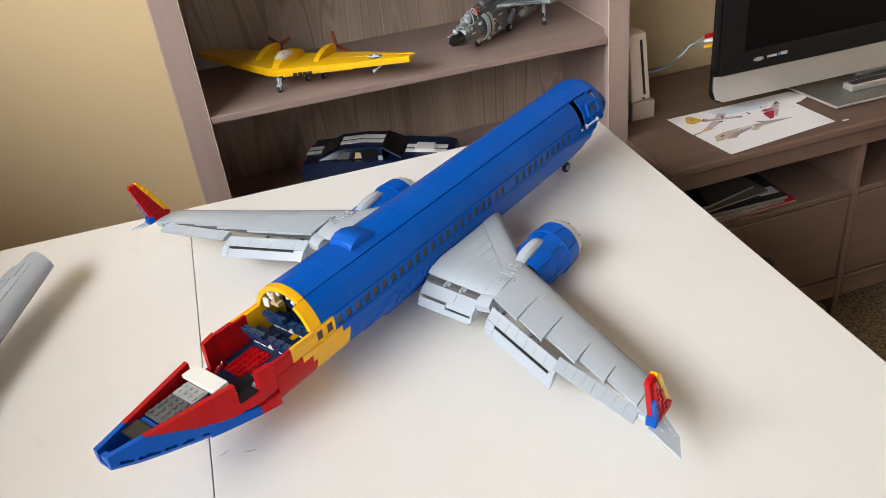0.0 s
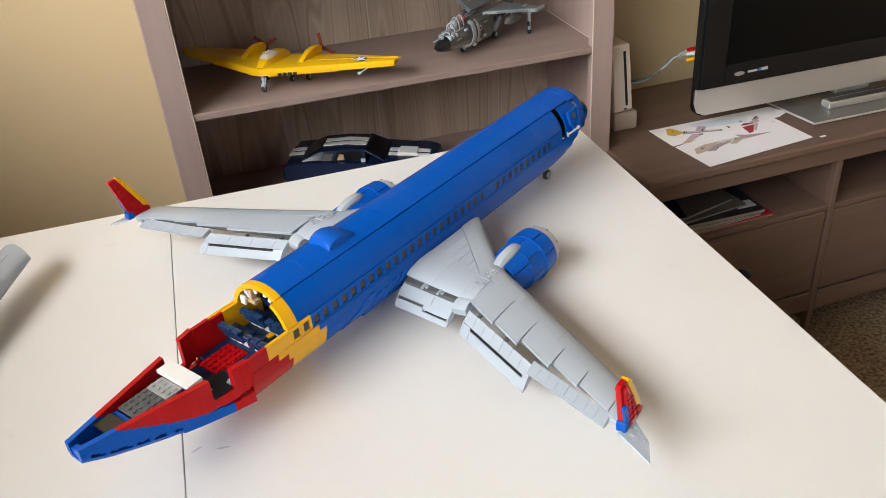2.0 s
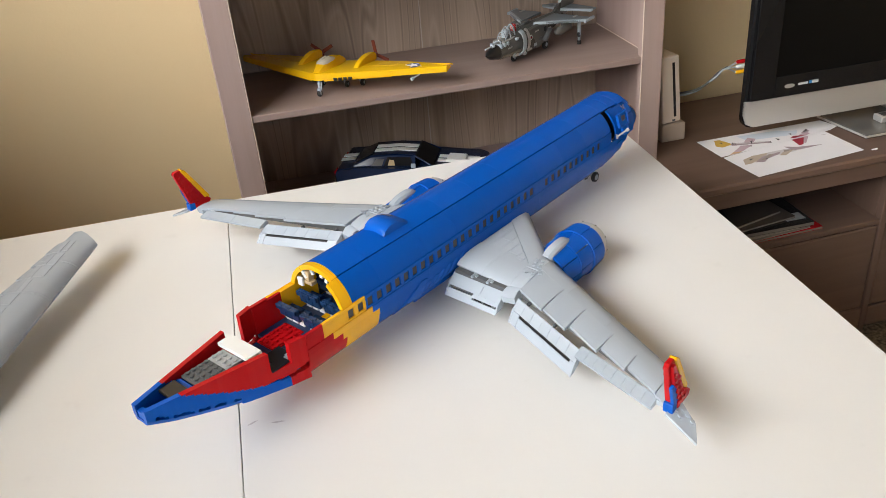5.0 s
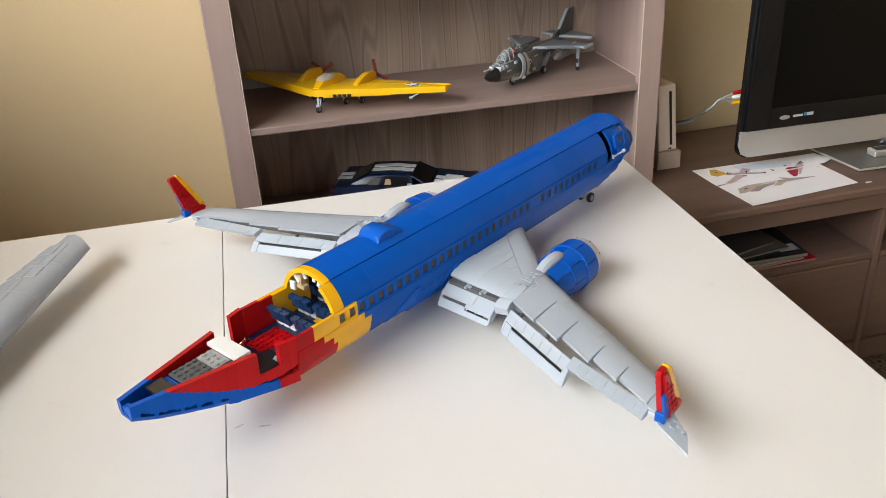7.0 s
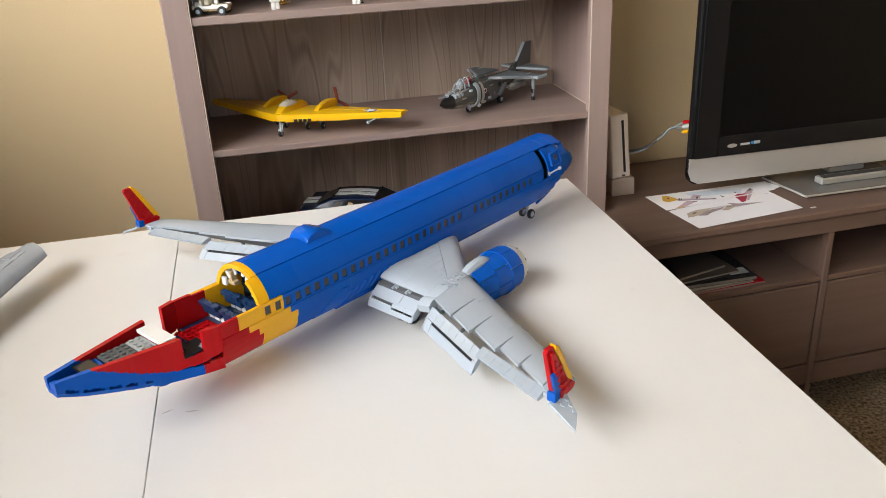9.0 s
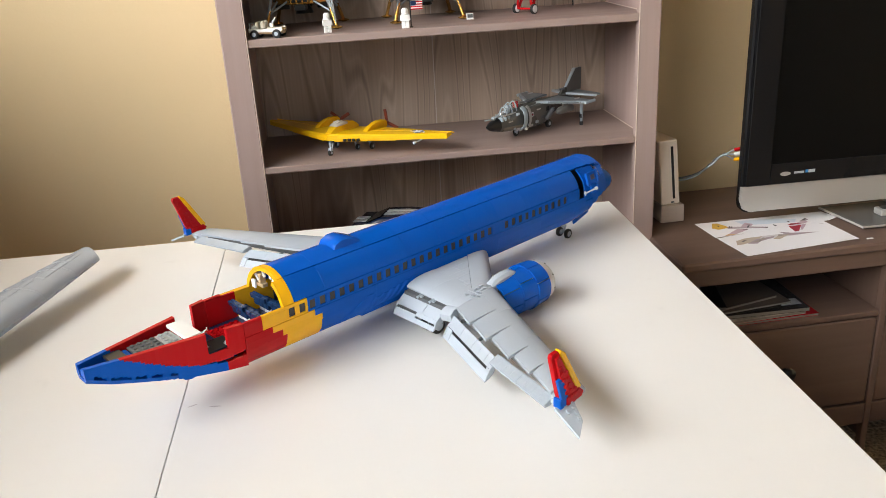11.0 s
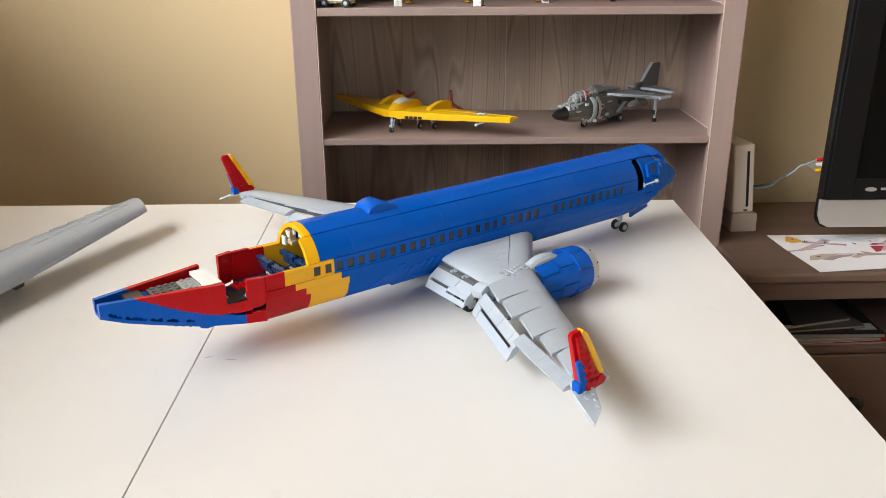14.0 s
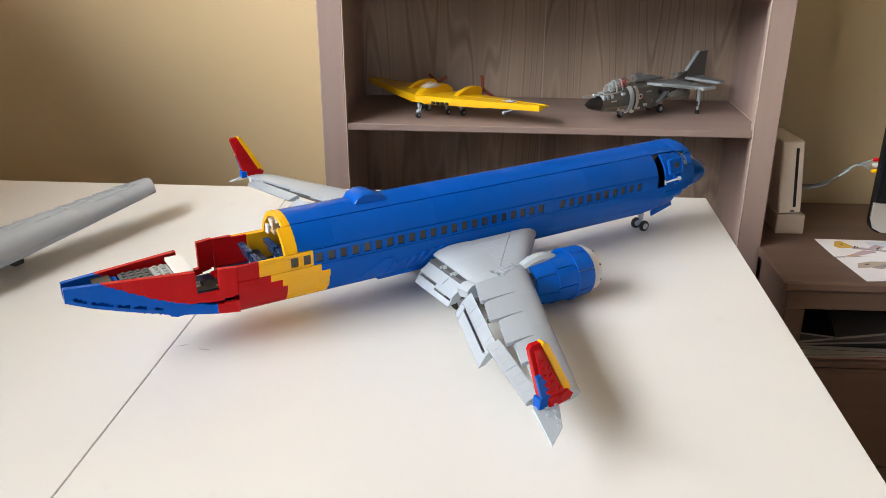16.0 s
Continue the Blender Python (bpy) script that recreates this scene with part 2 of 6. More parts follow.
def wall_with_window(name, m, length, gap, label):
    """A wall along +x with one opening (x0, x1, z0, z1), thickness 0.12 in +y."""
    x0, x1, z0, z1 = gap
    bm = bmesh.new()
    block(bm, (0, 0, 0), (x0, 0.12, 2.70))
    block(bm, (x1, 0, 0), (length, 0.12, 2.70))
    block(bm, (x0, 0, 0), (x1, 0.12, z0))
    block(bm, (x0, 0, z1), (x1, 0.12, 2.70))
    wall = tagged(part(name, bm, WALL, at=m), label, "wall", kind="structure")
    win = empty(name.replace("wall", "window") + "_frame", m, "white painted window frame in the wall", "window", kind="structure")
    bm = bmesh.new()
    for a, b in (((x0, 0.03, z0), (x0 + 0.05, 0.09, z1)), ((x1 - 0.05, 0.03, z0), (x1, 0.09, z1)), ((x0 + 0.05, 0.03, z0), (x1 - 0.05, 0.09, z0 + 0.05)), ((x0 + 0.05, 0.03, z1 - 0.05), (x1 - 0.05, 0.09, z1))):
        block(bm, a, b)
    part("window_frame", bm, TRIM, win)
    return wall


wall_with_window("wall_west", pose(-1.6, -2.0, 0, 0, 0, 90), 4.42, (0.4, 4.26, 1.53, 2.66), "beige painted wall with a window")
# south window is assumed and out of view, an opening for the fill lamp
wall_with_window("wall_south", pose(2.9, -2.0, 0, 0, 0, 180), 4.6, (2.0, 3.8, 1.0, 2.3), "beige painted wall with an assumed wide window")
slab("baseboard", (-1.6, WALL_Y - 0.014, 0.0), (2.8, WALL_Y - 0.001, 0.09), TRIM, "white painted baseboard", "baseboard")


# ---- the two white tables ----
def table(name_label, corners):
    """corners: far left, far right, near right, near left of the top."""
    t = empty("table", pose(0, 0, 0), name_label, "table", "white tables side by side")
    bm = bmesh.new()
    prism(bm, [(x, y, TOP - 0.034) for x, y in corners], (0, 0, 0.034), 0.0007)
    part("tabletop", bm, TABLE, t)
    cx = sum(c[0] for c in corners) / 4
    cy = sum(c[1] for c in corners) / 4
    for x, y in corners:
        bm = bmesh.new()
        lx, ly = x + 0.06 * (1 if cx > x else -1), y + 0.06 * (1 if cy > y else -1)
        tube(bm, (lx, ly, 0.0), (lx, ly, TOP - 0.034), 0.016, 0.021)
        part("leg", bm, SILVER, t, smooth=40)
    return t


main_table = table("white laminate tabletop carrying the model airliner", [(-0.4802, 1.797), (0.2645, 1.781), (0.211, 0.30), (-0.497, 0.30)])
table("white laminate tabletop beside the first table", [(-1.24, 1.812), (-0.4812, 1.797), (-0.498, 0.30), (-1.245, 0.30)])

# two faint rubbed marks
rubbed = material("rubbed_grey_mark", (0.56, 0.53, 0.52), 0.5)
for x, y, turn, long in ((-0.4735, 1.1915, 20, 0.014), (-0.4455, 1.1835, -12, 0.017)):
    bm = bmesh.new()
    prism(bm, [(long * u, 0.0016 * v, 0) for u, v in ((-0.5, -0.3), (-0.1, -1), (0.5, 0.2), (0.2, 1), (-0.3, 0.5))], (0, 0, 0.00005))
    part("rubbed_mark", bm, rubbed, main_table, at=pose(x, y, TOP + 0.00005, 0, 0, turn))


# ---- the bookcase ----
BX0, BX1, BIN0, BIN1 = -0.4625, 0.4343, -0.4125, 0.387
SIDE0, SIDE1 = -0.427, 0.408
BY0, BY1 = 1.982, 2.288
SHELVES = [(0.534, 0.550), (0.7995, 0.8138), (1.058, 1.074), (1.320, 1.336), (1.60, 1.616)]


def bookcase():
    t = empty("bookcase", pose(BX0, BY0, 0, 0, 0, -1.6) @ pose(-BX0, -BY0, 0), "tall grey-brown stained wooden bookcase with open shelves", "bookcase")

    def bar(name, a, b, mat=STAIN, bevel=0.0025, label=""):
        bm = bmesh.new()
        block(bm, a, b, bevel)
        return part(name, bm, mat, t, label)

    bar("stile", (BX0, BY0, 0.0), (BIN0, BY0 + 0.022, 1.97))
    bar("stile", (BIN1, BY0, 0.0), (BX1, BY0 + 0.022, 1.97))
    for x0, x1 in ((BX0 + 0.003, SIDE0), (SIDE1, BX1 - 0.003)):
        bar("side_panel", (x0, BY0 + 0.0225, 0.0), (x1, BY1 - 0.0145, 1.966))
    wood_and_glint = material("worn_wood_and_glint", (0.60, 0.50, 0.42), 0.6)
    # pale strips on the stiles: the bevel's highlight, put in as colour
    for x, d in ((BIN1 - 0.0006, 0.0016), (BIN0 - 0.0010, 0.0016)):
        bar("worn_and_glint_edge", (x, BY0 - 0.0006, 0.30), (x + d, BY0 + 0.0012, 1.90), wood_and_glint, 0.0)
    # pale bare wood in the gap at the shelf ends
    for z0, z1 in SHELVES[1:3]:
        bar("worn_and_glint_edge", (SIDE1 - 0.0016, BY0 + 0.03, z1 + 0.0002), (SIDE1 - 0.0001, BY1 - 0.016, z1 + 0.0016), wood_and_glint, 0.0)
    mid = (BX0 + BX1) / 2
    for x0, x1 in ((BX0 + 0.0215, mid - 0.0012), (mid + 0.0012, BX1 - 0.0215)):
        bar("back_panel", (x0, BY1 - 0.014, 0.05), (x1, BY1 - 0.006, 1.95), BACK, 0.0, "veneered back panel with upright grain")
    bar("panel_joint", (mid - 0.0011, BY1 - 0.0144, 0.05), (mid + 0.0011, BY1 - 0.006, 1.95), material("pale_joint_strip", (0.42, 0.36, 0.31), 0.5), 0.0)
    for z0, z1 in SHELVES:
        bm = bmesh.new()
        y = BY0 + 0.0224
        prism(bm, [(BIN0 + 0.0005, BY0 + 0.002, z0), (BIN1 - 0.0005, BY0 + 0.002, z0), (BIN1 - 0.0005, y, z0), (SIDE1 - 0.0003, y, z0), (SIDE1 - 0.0003, BY1 - 0.0148, z0), (SIDE0 + 0.0003, BY1 - 0.0148, z0), (SIDE0 + 0.0003, y, z0), (BIN0 + 0.0005, y, z0)], (0, 0, z1 - z0), 0.0015)
        part("shelf", bm, STAIN_X, t)
    bar("top_board", (BX0 - 0.018, BY0 - 0.02, 1.9705), (BX1 + 0.018, BY1, 1.995), STAIN_X)
    bar("plinth", (BIN0 + 0.001, BY0 + 0.006, 0.0), (BIN1 - 0.001, BY0 + 0.022, 0.10), STAIN_X)
    return t


bookcase()

# ---- the television bench ----
NX0, NX1, NY0, NY1, NTOP = 0.428, 1.908, 1.780, 2.250, 0.576


def tv_bench():
    t = empty("tv_bench", pose(0, 0, 0), "brown stained wooden television bench with open compartments and drawers", "tv bench")

    def bar(name, a, b, mat=BENCH, bevel=0.002, parent=t, label=""):
        bm = bmesh.new()
        block(bm, a, b, bevel)
        return part(name, bm, mat, parent, label)

    bar("top_board", (NX0, NY0, NTOP - 0.020), (NX1, NY1, NTOP), bevel=0.004)
    f = NY0 + 0.014
    bar("top_rail", (NX0 + 0.012, f, NTOP - 0.062), (NX1 - 0.012, f + 0.02, NTOP - 0.0205))
    posts = [NX0 + 0.012, 0.913, 1.398, NX1 - 0.05]
    for x, w in zip(posts, (0.038, 0.016, 0.016, 0.038)):
        bar("post", (x, f, 0.0), (x + w, f + 0.02, NTOP - 0.0625), BENCH_Z)
    for x in (NX0 + 0.014, 0.915, 1.40, NX1 - 0.03):
        bar("divider", (x, f + 0.0205, 0.06), (x + 0.014, NY1 - 0.01, NTOP - 0.0205), BENCH_Z)
    bar("back_panel", (NX0 + 0.02, NY1 - 0.0095, 0.06), (NX1 - 0.02, NY1 - 0.003, NTOP - 0.0205), BENCH)
    for a, b in zip(posts, posts[1:]):
        w0 = a + (0.038 if a == posts[0] else 0.016)
        x0, x1 = w0 + 0.0006, b - 0.0006
        bar("shelf", (x0, f + 0.001, 0.390), (x1, NY1 - 0.01, 0.404))
        d = bar("drawer_front", (x0 + 0.002, f + 0.002, 0.165), (x1 - 0.002, f + 0.02, 0.386), BENCH, 0.003)
        bm = bmesh.new()
        turned(bm, ((x0 + x1) / 2, f + 0.002, 0.277), (0, -1, 0), [(0, 0.008), (0.010, 0.007), (0.014, 0.015), (0.021, 0.0165), (0.026, 0.012)])
        part("knob", bm, DARK, d, "round dark drawer knob", smooth=50)
        bar("bottom_rail", (x0, f + 0.001, 0.105), (x1, f + 0.02, 0.160))
    return t


tv_bench()


# ---- the model airliner (u along the hull, v to its port side, w up from the table, in millimetres) ----
MM = 0.001
R_HULL, C_HULL = 49.0, 92.0
STUD = 8.0


def mm(*p):
    return Vector(p) * MM


def stud(bm, u, v, w, mat=0, up=(0, 0, 1)):
    p = mm(u, v, w)
    tube(bm, p, p + Vector(up) * 1.8 * MM, 2.4 * MM, n=10, mat=mat)


def hull_point(u, a, r=R_HULL, c=C_HULL):
    """On the hull at a degrees from the crown, positive to starboard."""
    y, k = math.sin(radians(a)), math.cos(radians(a))
    if k < 0:  # the lower half is fuller and deeper than a circle
        y, k = math.copysign(abs(y) ** 0.6, y), -(1.10 - 0.26 * min(1, max(0, (u - 208) / 92))) * (-k) ** 0.6
    return mm(u, -r * y, c + r * k)


def shell(bm, u0, u1, a0, a1, r=R_HULL, thick=3.0, gap=0.10, c=C_HULL, step=6, seam=0.48):
    """A curved plate of the hull, with a hair's gap round it."""
    u0, u1 = u0 + gap, u1 - gap
    g = math.degrees(seam / r)
    a0, a1 = a0 + g, a1 - g
    n = max(2, int((a1 - a0) / step) + 1)
    row = [a0 + (a1 - a0) * i / n for i in range(n + 1)]
    rings = []
    e = 0.10
    for u, dr in ((u0, -thick), (u0, -e), (u0 + e, 0), (u1 - e, 0), (u1, -e), (u1, -thick)):
        rings.append([hull_point(u, a, r + dr, c) for a in row])
    loft(bm, rings, closed=False)
    for k in (0, -1):
        vs = [bm.verts.new(ring[k]) for ring in rings]
        bm.faces.new(vs if k else vs[::-1])
    inner = [bm.verts.new(p) for p in rings[0]], [bm.verts.new(p) for p in rings[-1]]
    for i in range(n):
        bm.faces.new((inner[0][i], inner[1][i], inner[1][i + 1], inner[0][i + 1]))


plane = empty("model_airliner", pose(-0.0777, 1.474, TOP, 0.7, 0, 35.3), "blue, red and yellow toy-brick airliner with open unfinished tail", "model airplane")


def hull_plate(name, mat, *box, **more):
    bm = bmesh.new()
    shell(bm, *box, **more)
    return part(name, bm, mat, plane, smooth=30)


WINDOWS = [-360 + 15.65 * i for i in range(24)] + [38 + 16.2 * i for i in range(10)]


def window_band(u0, u1, side, mat):
    """An upright strip of the hull's side with window openings, and their panes."""
    bm = bmesh.new()
    v0, v1 = side * 45.0, side * 48.6
    lo, hi, wl, wh = 85.5, 104.8, 88.2, 100.2
    g = 0.15
    holes = [w for w in WINDOWS if u0 + 5 < w < u1 - 5]
    block(bm, mm(u0 + g, v0, lo + g), mm(u1 - g, v1, wl), 0.0003)
    block(bm, mm(u0 + g, v0, wh), mm(u1 - g, v1, hi - g), 0.0003)
    edges = [u0 + g] + [x for w in holes for x in (w - 4.7, w + 4.7)] + [u1 - g]
    for a, b in zip(edges[::2], edges[1::2]):
        block(bm, mm(a, v0, wl), mm(b, v1, wh))
    band = part("side_panel", bm, mat, plane)
    for w in holes:
        bm = bmesh.new()
        block(bm, mm(w - 4.7, side * 45.6, wl), mm(w + 4.7, side * 46.6, wh))
        part("window", bm, PANE, band)


# roof and sides of the blue hull
SEG = [-355, -307, -226, -166, -102, -40, 22, 86, 150, 222]
for u0, u1 in zip(SEG, SEG[1:]):
    hull_plate("roof_panel", BLUE, u0, u1, -33, 33, r=49.4)
    for s in (1, -1):
        a, b = sorted((s * 33.2, s * 74.6))
        hull_plate("roof_side_panel", BLUE, u0, u1, a, b)
ROWS_LOW = [(91.8, 96.8), (96.8, 105.0), (105.0, 127.3)]
RED_TO_YELLOW = [-390, -376, -370]
YELLOW_TO_BLUE = [-327, -316, -317]
for s in (1, -1):
    for u0, u1, mat in ((-428, -403, RED), (-403, -336.5, YELLOW), (-336.5, -226, BLUE), (-226, -102, BLUE), (-102, 22, BLUE), (22, 130, BLUE), (130, 222, BLUE)):
        window_band(u0, u1, s, mat)
    for (a0, a1), ry, yb in zip(ROWS_LOW, RED_TO_YELLOW, YELLOW_TO_BLUE):
        a, b = sorted((s * a0, s * a1))
        for u0, u1, mat in ((-428, ry, RED), (ry, yb, YELLOW), (yb, -226, BLUE), (-226, -102, BLUE), (-102, 18, BLUE), (18, 120, BLUE), (120, 208, BLUE), (208, 240, BLUE)):
            hull_plate("lower_panel", mat, u0, u1, a, b, seam=0.01)
for u0, u1, mat in ((-428, -370, RED), (-370, -318, YELLOW), (-318, -160, BLUE), (-160, 20, BLUE), (20, 208, BLUE), (208, 240, BLUE)):
    hull_plate("belly_panel", mat, u0, u1, 127.3, 232.7)

# yellow arch that ends the roof
hull_plate("arch_crown", YELLOW, -364, -355, -34, 34, r=49.6, thick=6)
for s in (1, -1):
    a, b = sorted((s * 34, s * 75))
    hull_plate("arch_side", YELLOW, -371 if s > 0 else -364, -355, a, b, r=49.2, thick=6)
# white and tan brackets under the crown
for a, du, mat in ((-40, 0, WHITE), (-24, 4, WHITE), (6, 2, WHITE), (22, 0, WHITE)):
    p = hull_point(-358 + du, a, 41.5)
    bm = bmesh.new()
    m = Matrix.Translation(p) @ Matrix.Rotation(radians(-a), 4, "X").inverted()
    block(bm, mm(-3, -2.4, -4), mm(4, 2.4, 2.2), 0.0004, m)
    block(bm, mm(-3, -2.4, -8.4), mm(-0.6, 2.4, -4.2), 0.0004, m)
    part("arch_bracket", bm, mat, plane)
bm = bmesh.new()
block(bm, mm(-360, 14, 108), mm(-352, 40, 113), 0.0004)
block(bm, mm(-360, 18, 113.2), mm(-352, 24, 126), 0.0004)
part("arch_beam", bm, TAN, plane)
bm = bmesh.new()
block(bm, mm(-364, 26, 106), mm(-361, 34, 117), 0.0004)
part("arch_tile", bm, WHITE, plane)

def side_out(w):
    """Half the hull's width at a height below its middle."""
    k = ((C_HULL - w) / R_HULL / 1.1) ** (1 / 0.6)
    return R_HULL * math.sin(math.acos(min(1, k))) ** 0.6


# low fairing on the crown and slopes ahead of the wing root
bm = bmesh.new()
prof = [(-266, 141), (-262, 147), (-254, 150.5), (-244, 150.5), (-234, 147), (-222, 141.4)]
loft(bm, [[mm(u, v, w if abs(v) < 14 else w - 2.2) for v in (-17, -13, 13, 17)] + [mm(u, 17, 134), mm(u, -17, 134)] for u, w in prof])
part("crown_fairing", bm, BLUE, plane, smooth=35)
for s in (1, -1):
    # a bowed plate, then a fan of slanting slopes, growing out of the lower side
    bm = bmesh.new()
    rings = []
    for k in range(7):
        f = k / 6
        u0, u1 = -292 + 44 * f, -246 + 14 * f
        w = 47 + 27 * f
        out = side_out(w) + 0.5 + 1.5 * math.sin(math.pi * (0.2 + 0.7 * f))
        rings.append([mm(u0, s * (out - 4.5), w), mm(u0 + 5, s * out, w), mm(u1, s * (out + 0.5), w), mm(u1, s * (out - 8), w), mm(u0, s * (out - 8), w)])
    loft(bm, rings)
    part("bowed_slope", bm, BLUE, plane, smooth=40)
    for i in range(6):
        u, w = -244 + 13.5 * i, 49 + 1.9 * i
        bm = bmesh.new()
        rings = []
        for k in range(4):
            f = k / 3
            rings.append([mm(u + 15 * f + du, s * (side_out(w + 17 * f) - 7.4 + dv + 1.6 * math.sin(math.pi * (0.2 + 0.7 * f))), w + 17 * f) for du, dv in ((0, 0), (0, 6.4), (3, 8.4), (9.5, 8.0), (10.5, 5.6), (10.5, 0))])
        loft(bm, rings)
        part("slope_brick", bm, BLUE, plane, smooth=35)
    bm = bmesh.new()
    block(bm, mm(-250, s * 30, 44), mm(-168, s * 41.5, 50), 0.0008)
    part("lower_plate", bm, BLUE, plane)
    bm = bmesh.new()
    block(bm, mm(17, s * 40, 57), mm(95, s * 46.6, 65), 0.0005)
    part("lower_plate", bm, BLUE, plane)
    bm = bmesh.new()
    block(bm, mm(110, s * 40, 59), mm(192, s * 46.6, 67), 0.0005)
    part("lower_plate", bm, BLUE, plane)

def half_width(u):
    """Half the outer width of the tail cone."""
    return 11.5 + (u + 602) * 0.2105


TILE = plastic("matt_dark_tile", (0.008, 0.010, 0.018), 0.5, spec=0.15)
# cabin floor and bulkheads
bm = bmesh.new()
block(bm, mm(-428, -41, 66), mm(215, 41, 69.2))
part("cabin_floor", bm, NAVY, plane)
bm = bmesh.new()
block(bm, mm(214, -31, 69.4), mm(216, 31, 124))
part("bulkhead", bm, NAVY, plane)


# inner lining of the side walls
for s in (1, -1):
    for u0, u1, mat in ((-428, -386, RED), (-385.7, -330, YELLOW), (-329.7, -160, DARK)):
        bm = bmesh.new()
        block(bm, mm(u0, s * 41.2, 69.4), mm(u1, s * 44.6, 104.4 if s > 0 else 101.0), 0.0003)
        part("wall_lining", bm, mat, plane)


SEAT = plastic("seat_blue_plastic", (0.009, 0.034, 0.10), 0.25)


def seat(u, v):
    s = new("seat")
    s.parent = plane
    s.matrix_basis = pose(u * MM, v * MM, 69.2 * MM) @ Matrix.Diagonal((1.1, 1.0, 1.2, 1))
    bm = bmesh.new()
    block(bm, mm(-1, -5.6, 8), mm(11, 5.6, 12.5), 0.0006)
    block(bm, mm(-5.5, -5.6, 9), mm(-1.2, 5.6, 24), 0.0008, pose(0, 0, 0, 0, -8, 0))
    block(bm, mm(-8.4, -5.2, 19), mm(-5.6, 5.2, 24.6), 0.0006, pose(0, 0, 0, 0, -8, 0))
    part("cushion", bm, SEAT, s)
    bm = bmesh.new()
    block(bm, mm(-1, -4.5, 0), mm(8, 4.5, 7.8), 0.0004)
    part("seat_base", bm, WHITE, s)


for u in (-386, -354, -322, -290):
    for v in (-32.5, -20.5, -8.6, 10, 21.8, 33):
        seat(u, v)
bm = bmesh.new()
for i in range(6):
    for k in range(4):
        stud(bm, -398 - 7 * i, 27 - 8 * k, 70.4)
block(bm, mm(-437, -1, 67), mm(-394, 31, 70.4), 0.0003)
part("floor_plate", bm, RED, plane)
bm = bmesh.new()
block(bm, mm(-376, -3, 69.2), mm(-296, 5, 70.6), 0.0003)
part("aisle_strip", bm, YELLOW, plane)
bm = bmesh.new()
block(bm, mm(-470, -32, 62), mm(-428.4, -0.4, 66.4), 0.0003)
block(bm, mm(-470, 0, 64), mm(-437.6, 32, 68.4), 0.0003)
block(bm, mm(-452, -33, 66.6), mm(-434, -4, 69), 0.0003)
part("floor_plate", bm, NAVY, plane)
bm = bmesh.new()
block(bm, mm(-470, -12, 66.6), mm(-454, 12, 69.6), 0.0003)
for i in range(2):
    for k in range(3):
        stud(bm, -466 + 8 * i, -8 + 8 * k, 69.6)
part("floor_plate", bm, GREY, plane)
bm = bmesh.new()
block(bm, mm(-471.6, half_width(-460) * -1 + 0.5, 79.2), mm(-448.4, -28, 81.6), 0.0003)
part("floor_tile", bm, TILE, plane)
bm = bmesh.new()
block(bm, mm(-460, -27.6, 76), mm(-436, -8, 79), 0.0003)
part("floor_tile", bm, TILE, plane)
bm = bmesh.new()
for k in range(2):
    stud(bm, -443.5, -35.5 + 8 * k * 0.6, 80)
block(bm, mm(-447.6, -37, 76), mm(-439, -28.2, 80), 0.0003)
part("studded_plate", bm, GREY, plane)


# open tail cone
KEEL = [(-602, 86.6), (-577, 76.6), (-551, 69), (-520, 61), (-489, 55.5), (-451, 50.5), (-428, 49)]
SLOTS = [(-593, -581), (-578, -557), (-553, -540), (-536, -524), (-517, -508)]


COLOUR_LINE = [(-602, 126), (-566, 104), (-547, 94.5), (-517, 79.5), (-502, 74), (-487, 69), (-476, 67), (-462, 63.5), (-448, 62), (-428, 63)]


def along_line(line, u):
    for (a, wa), (b, wb) in zip(line, line[1:]):
        if u <= b:
            break
    return wa + (wb - wa) * (u - a) / (b - a)


def keel(u):
    return along_line(KEEL, u)


def colour_line(u):
    return along_line(COLOUR_LINE, u)


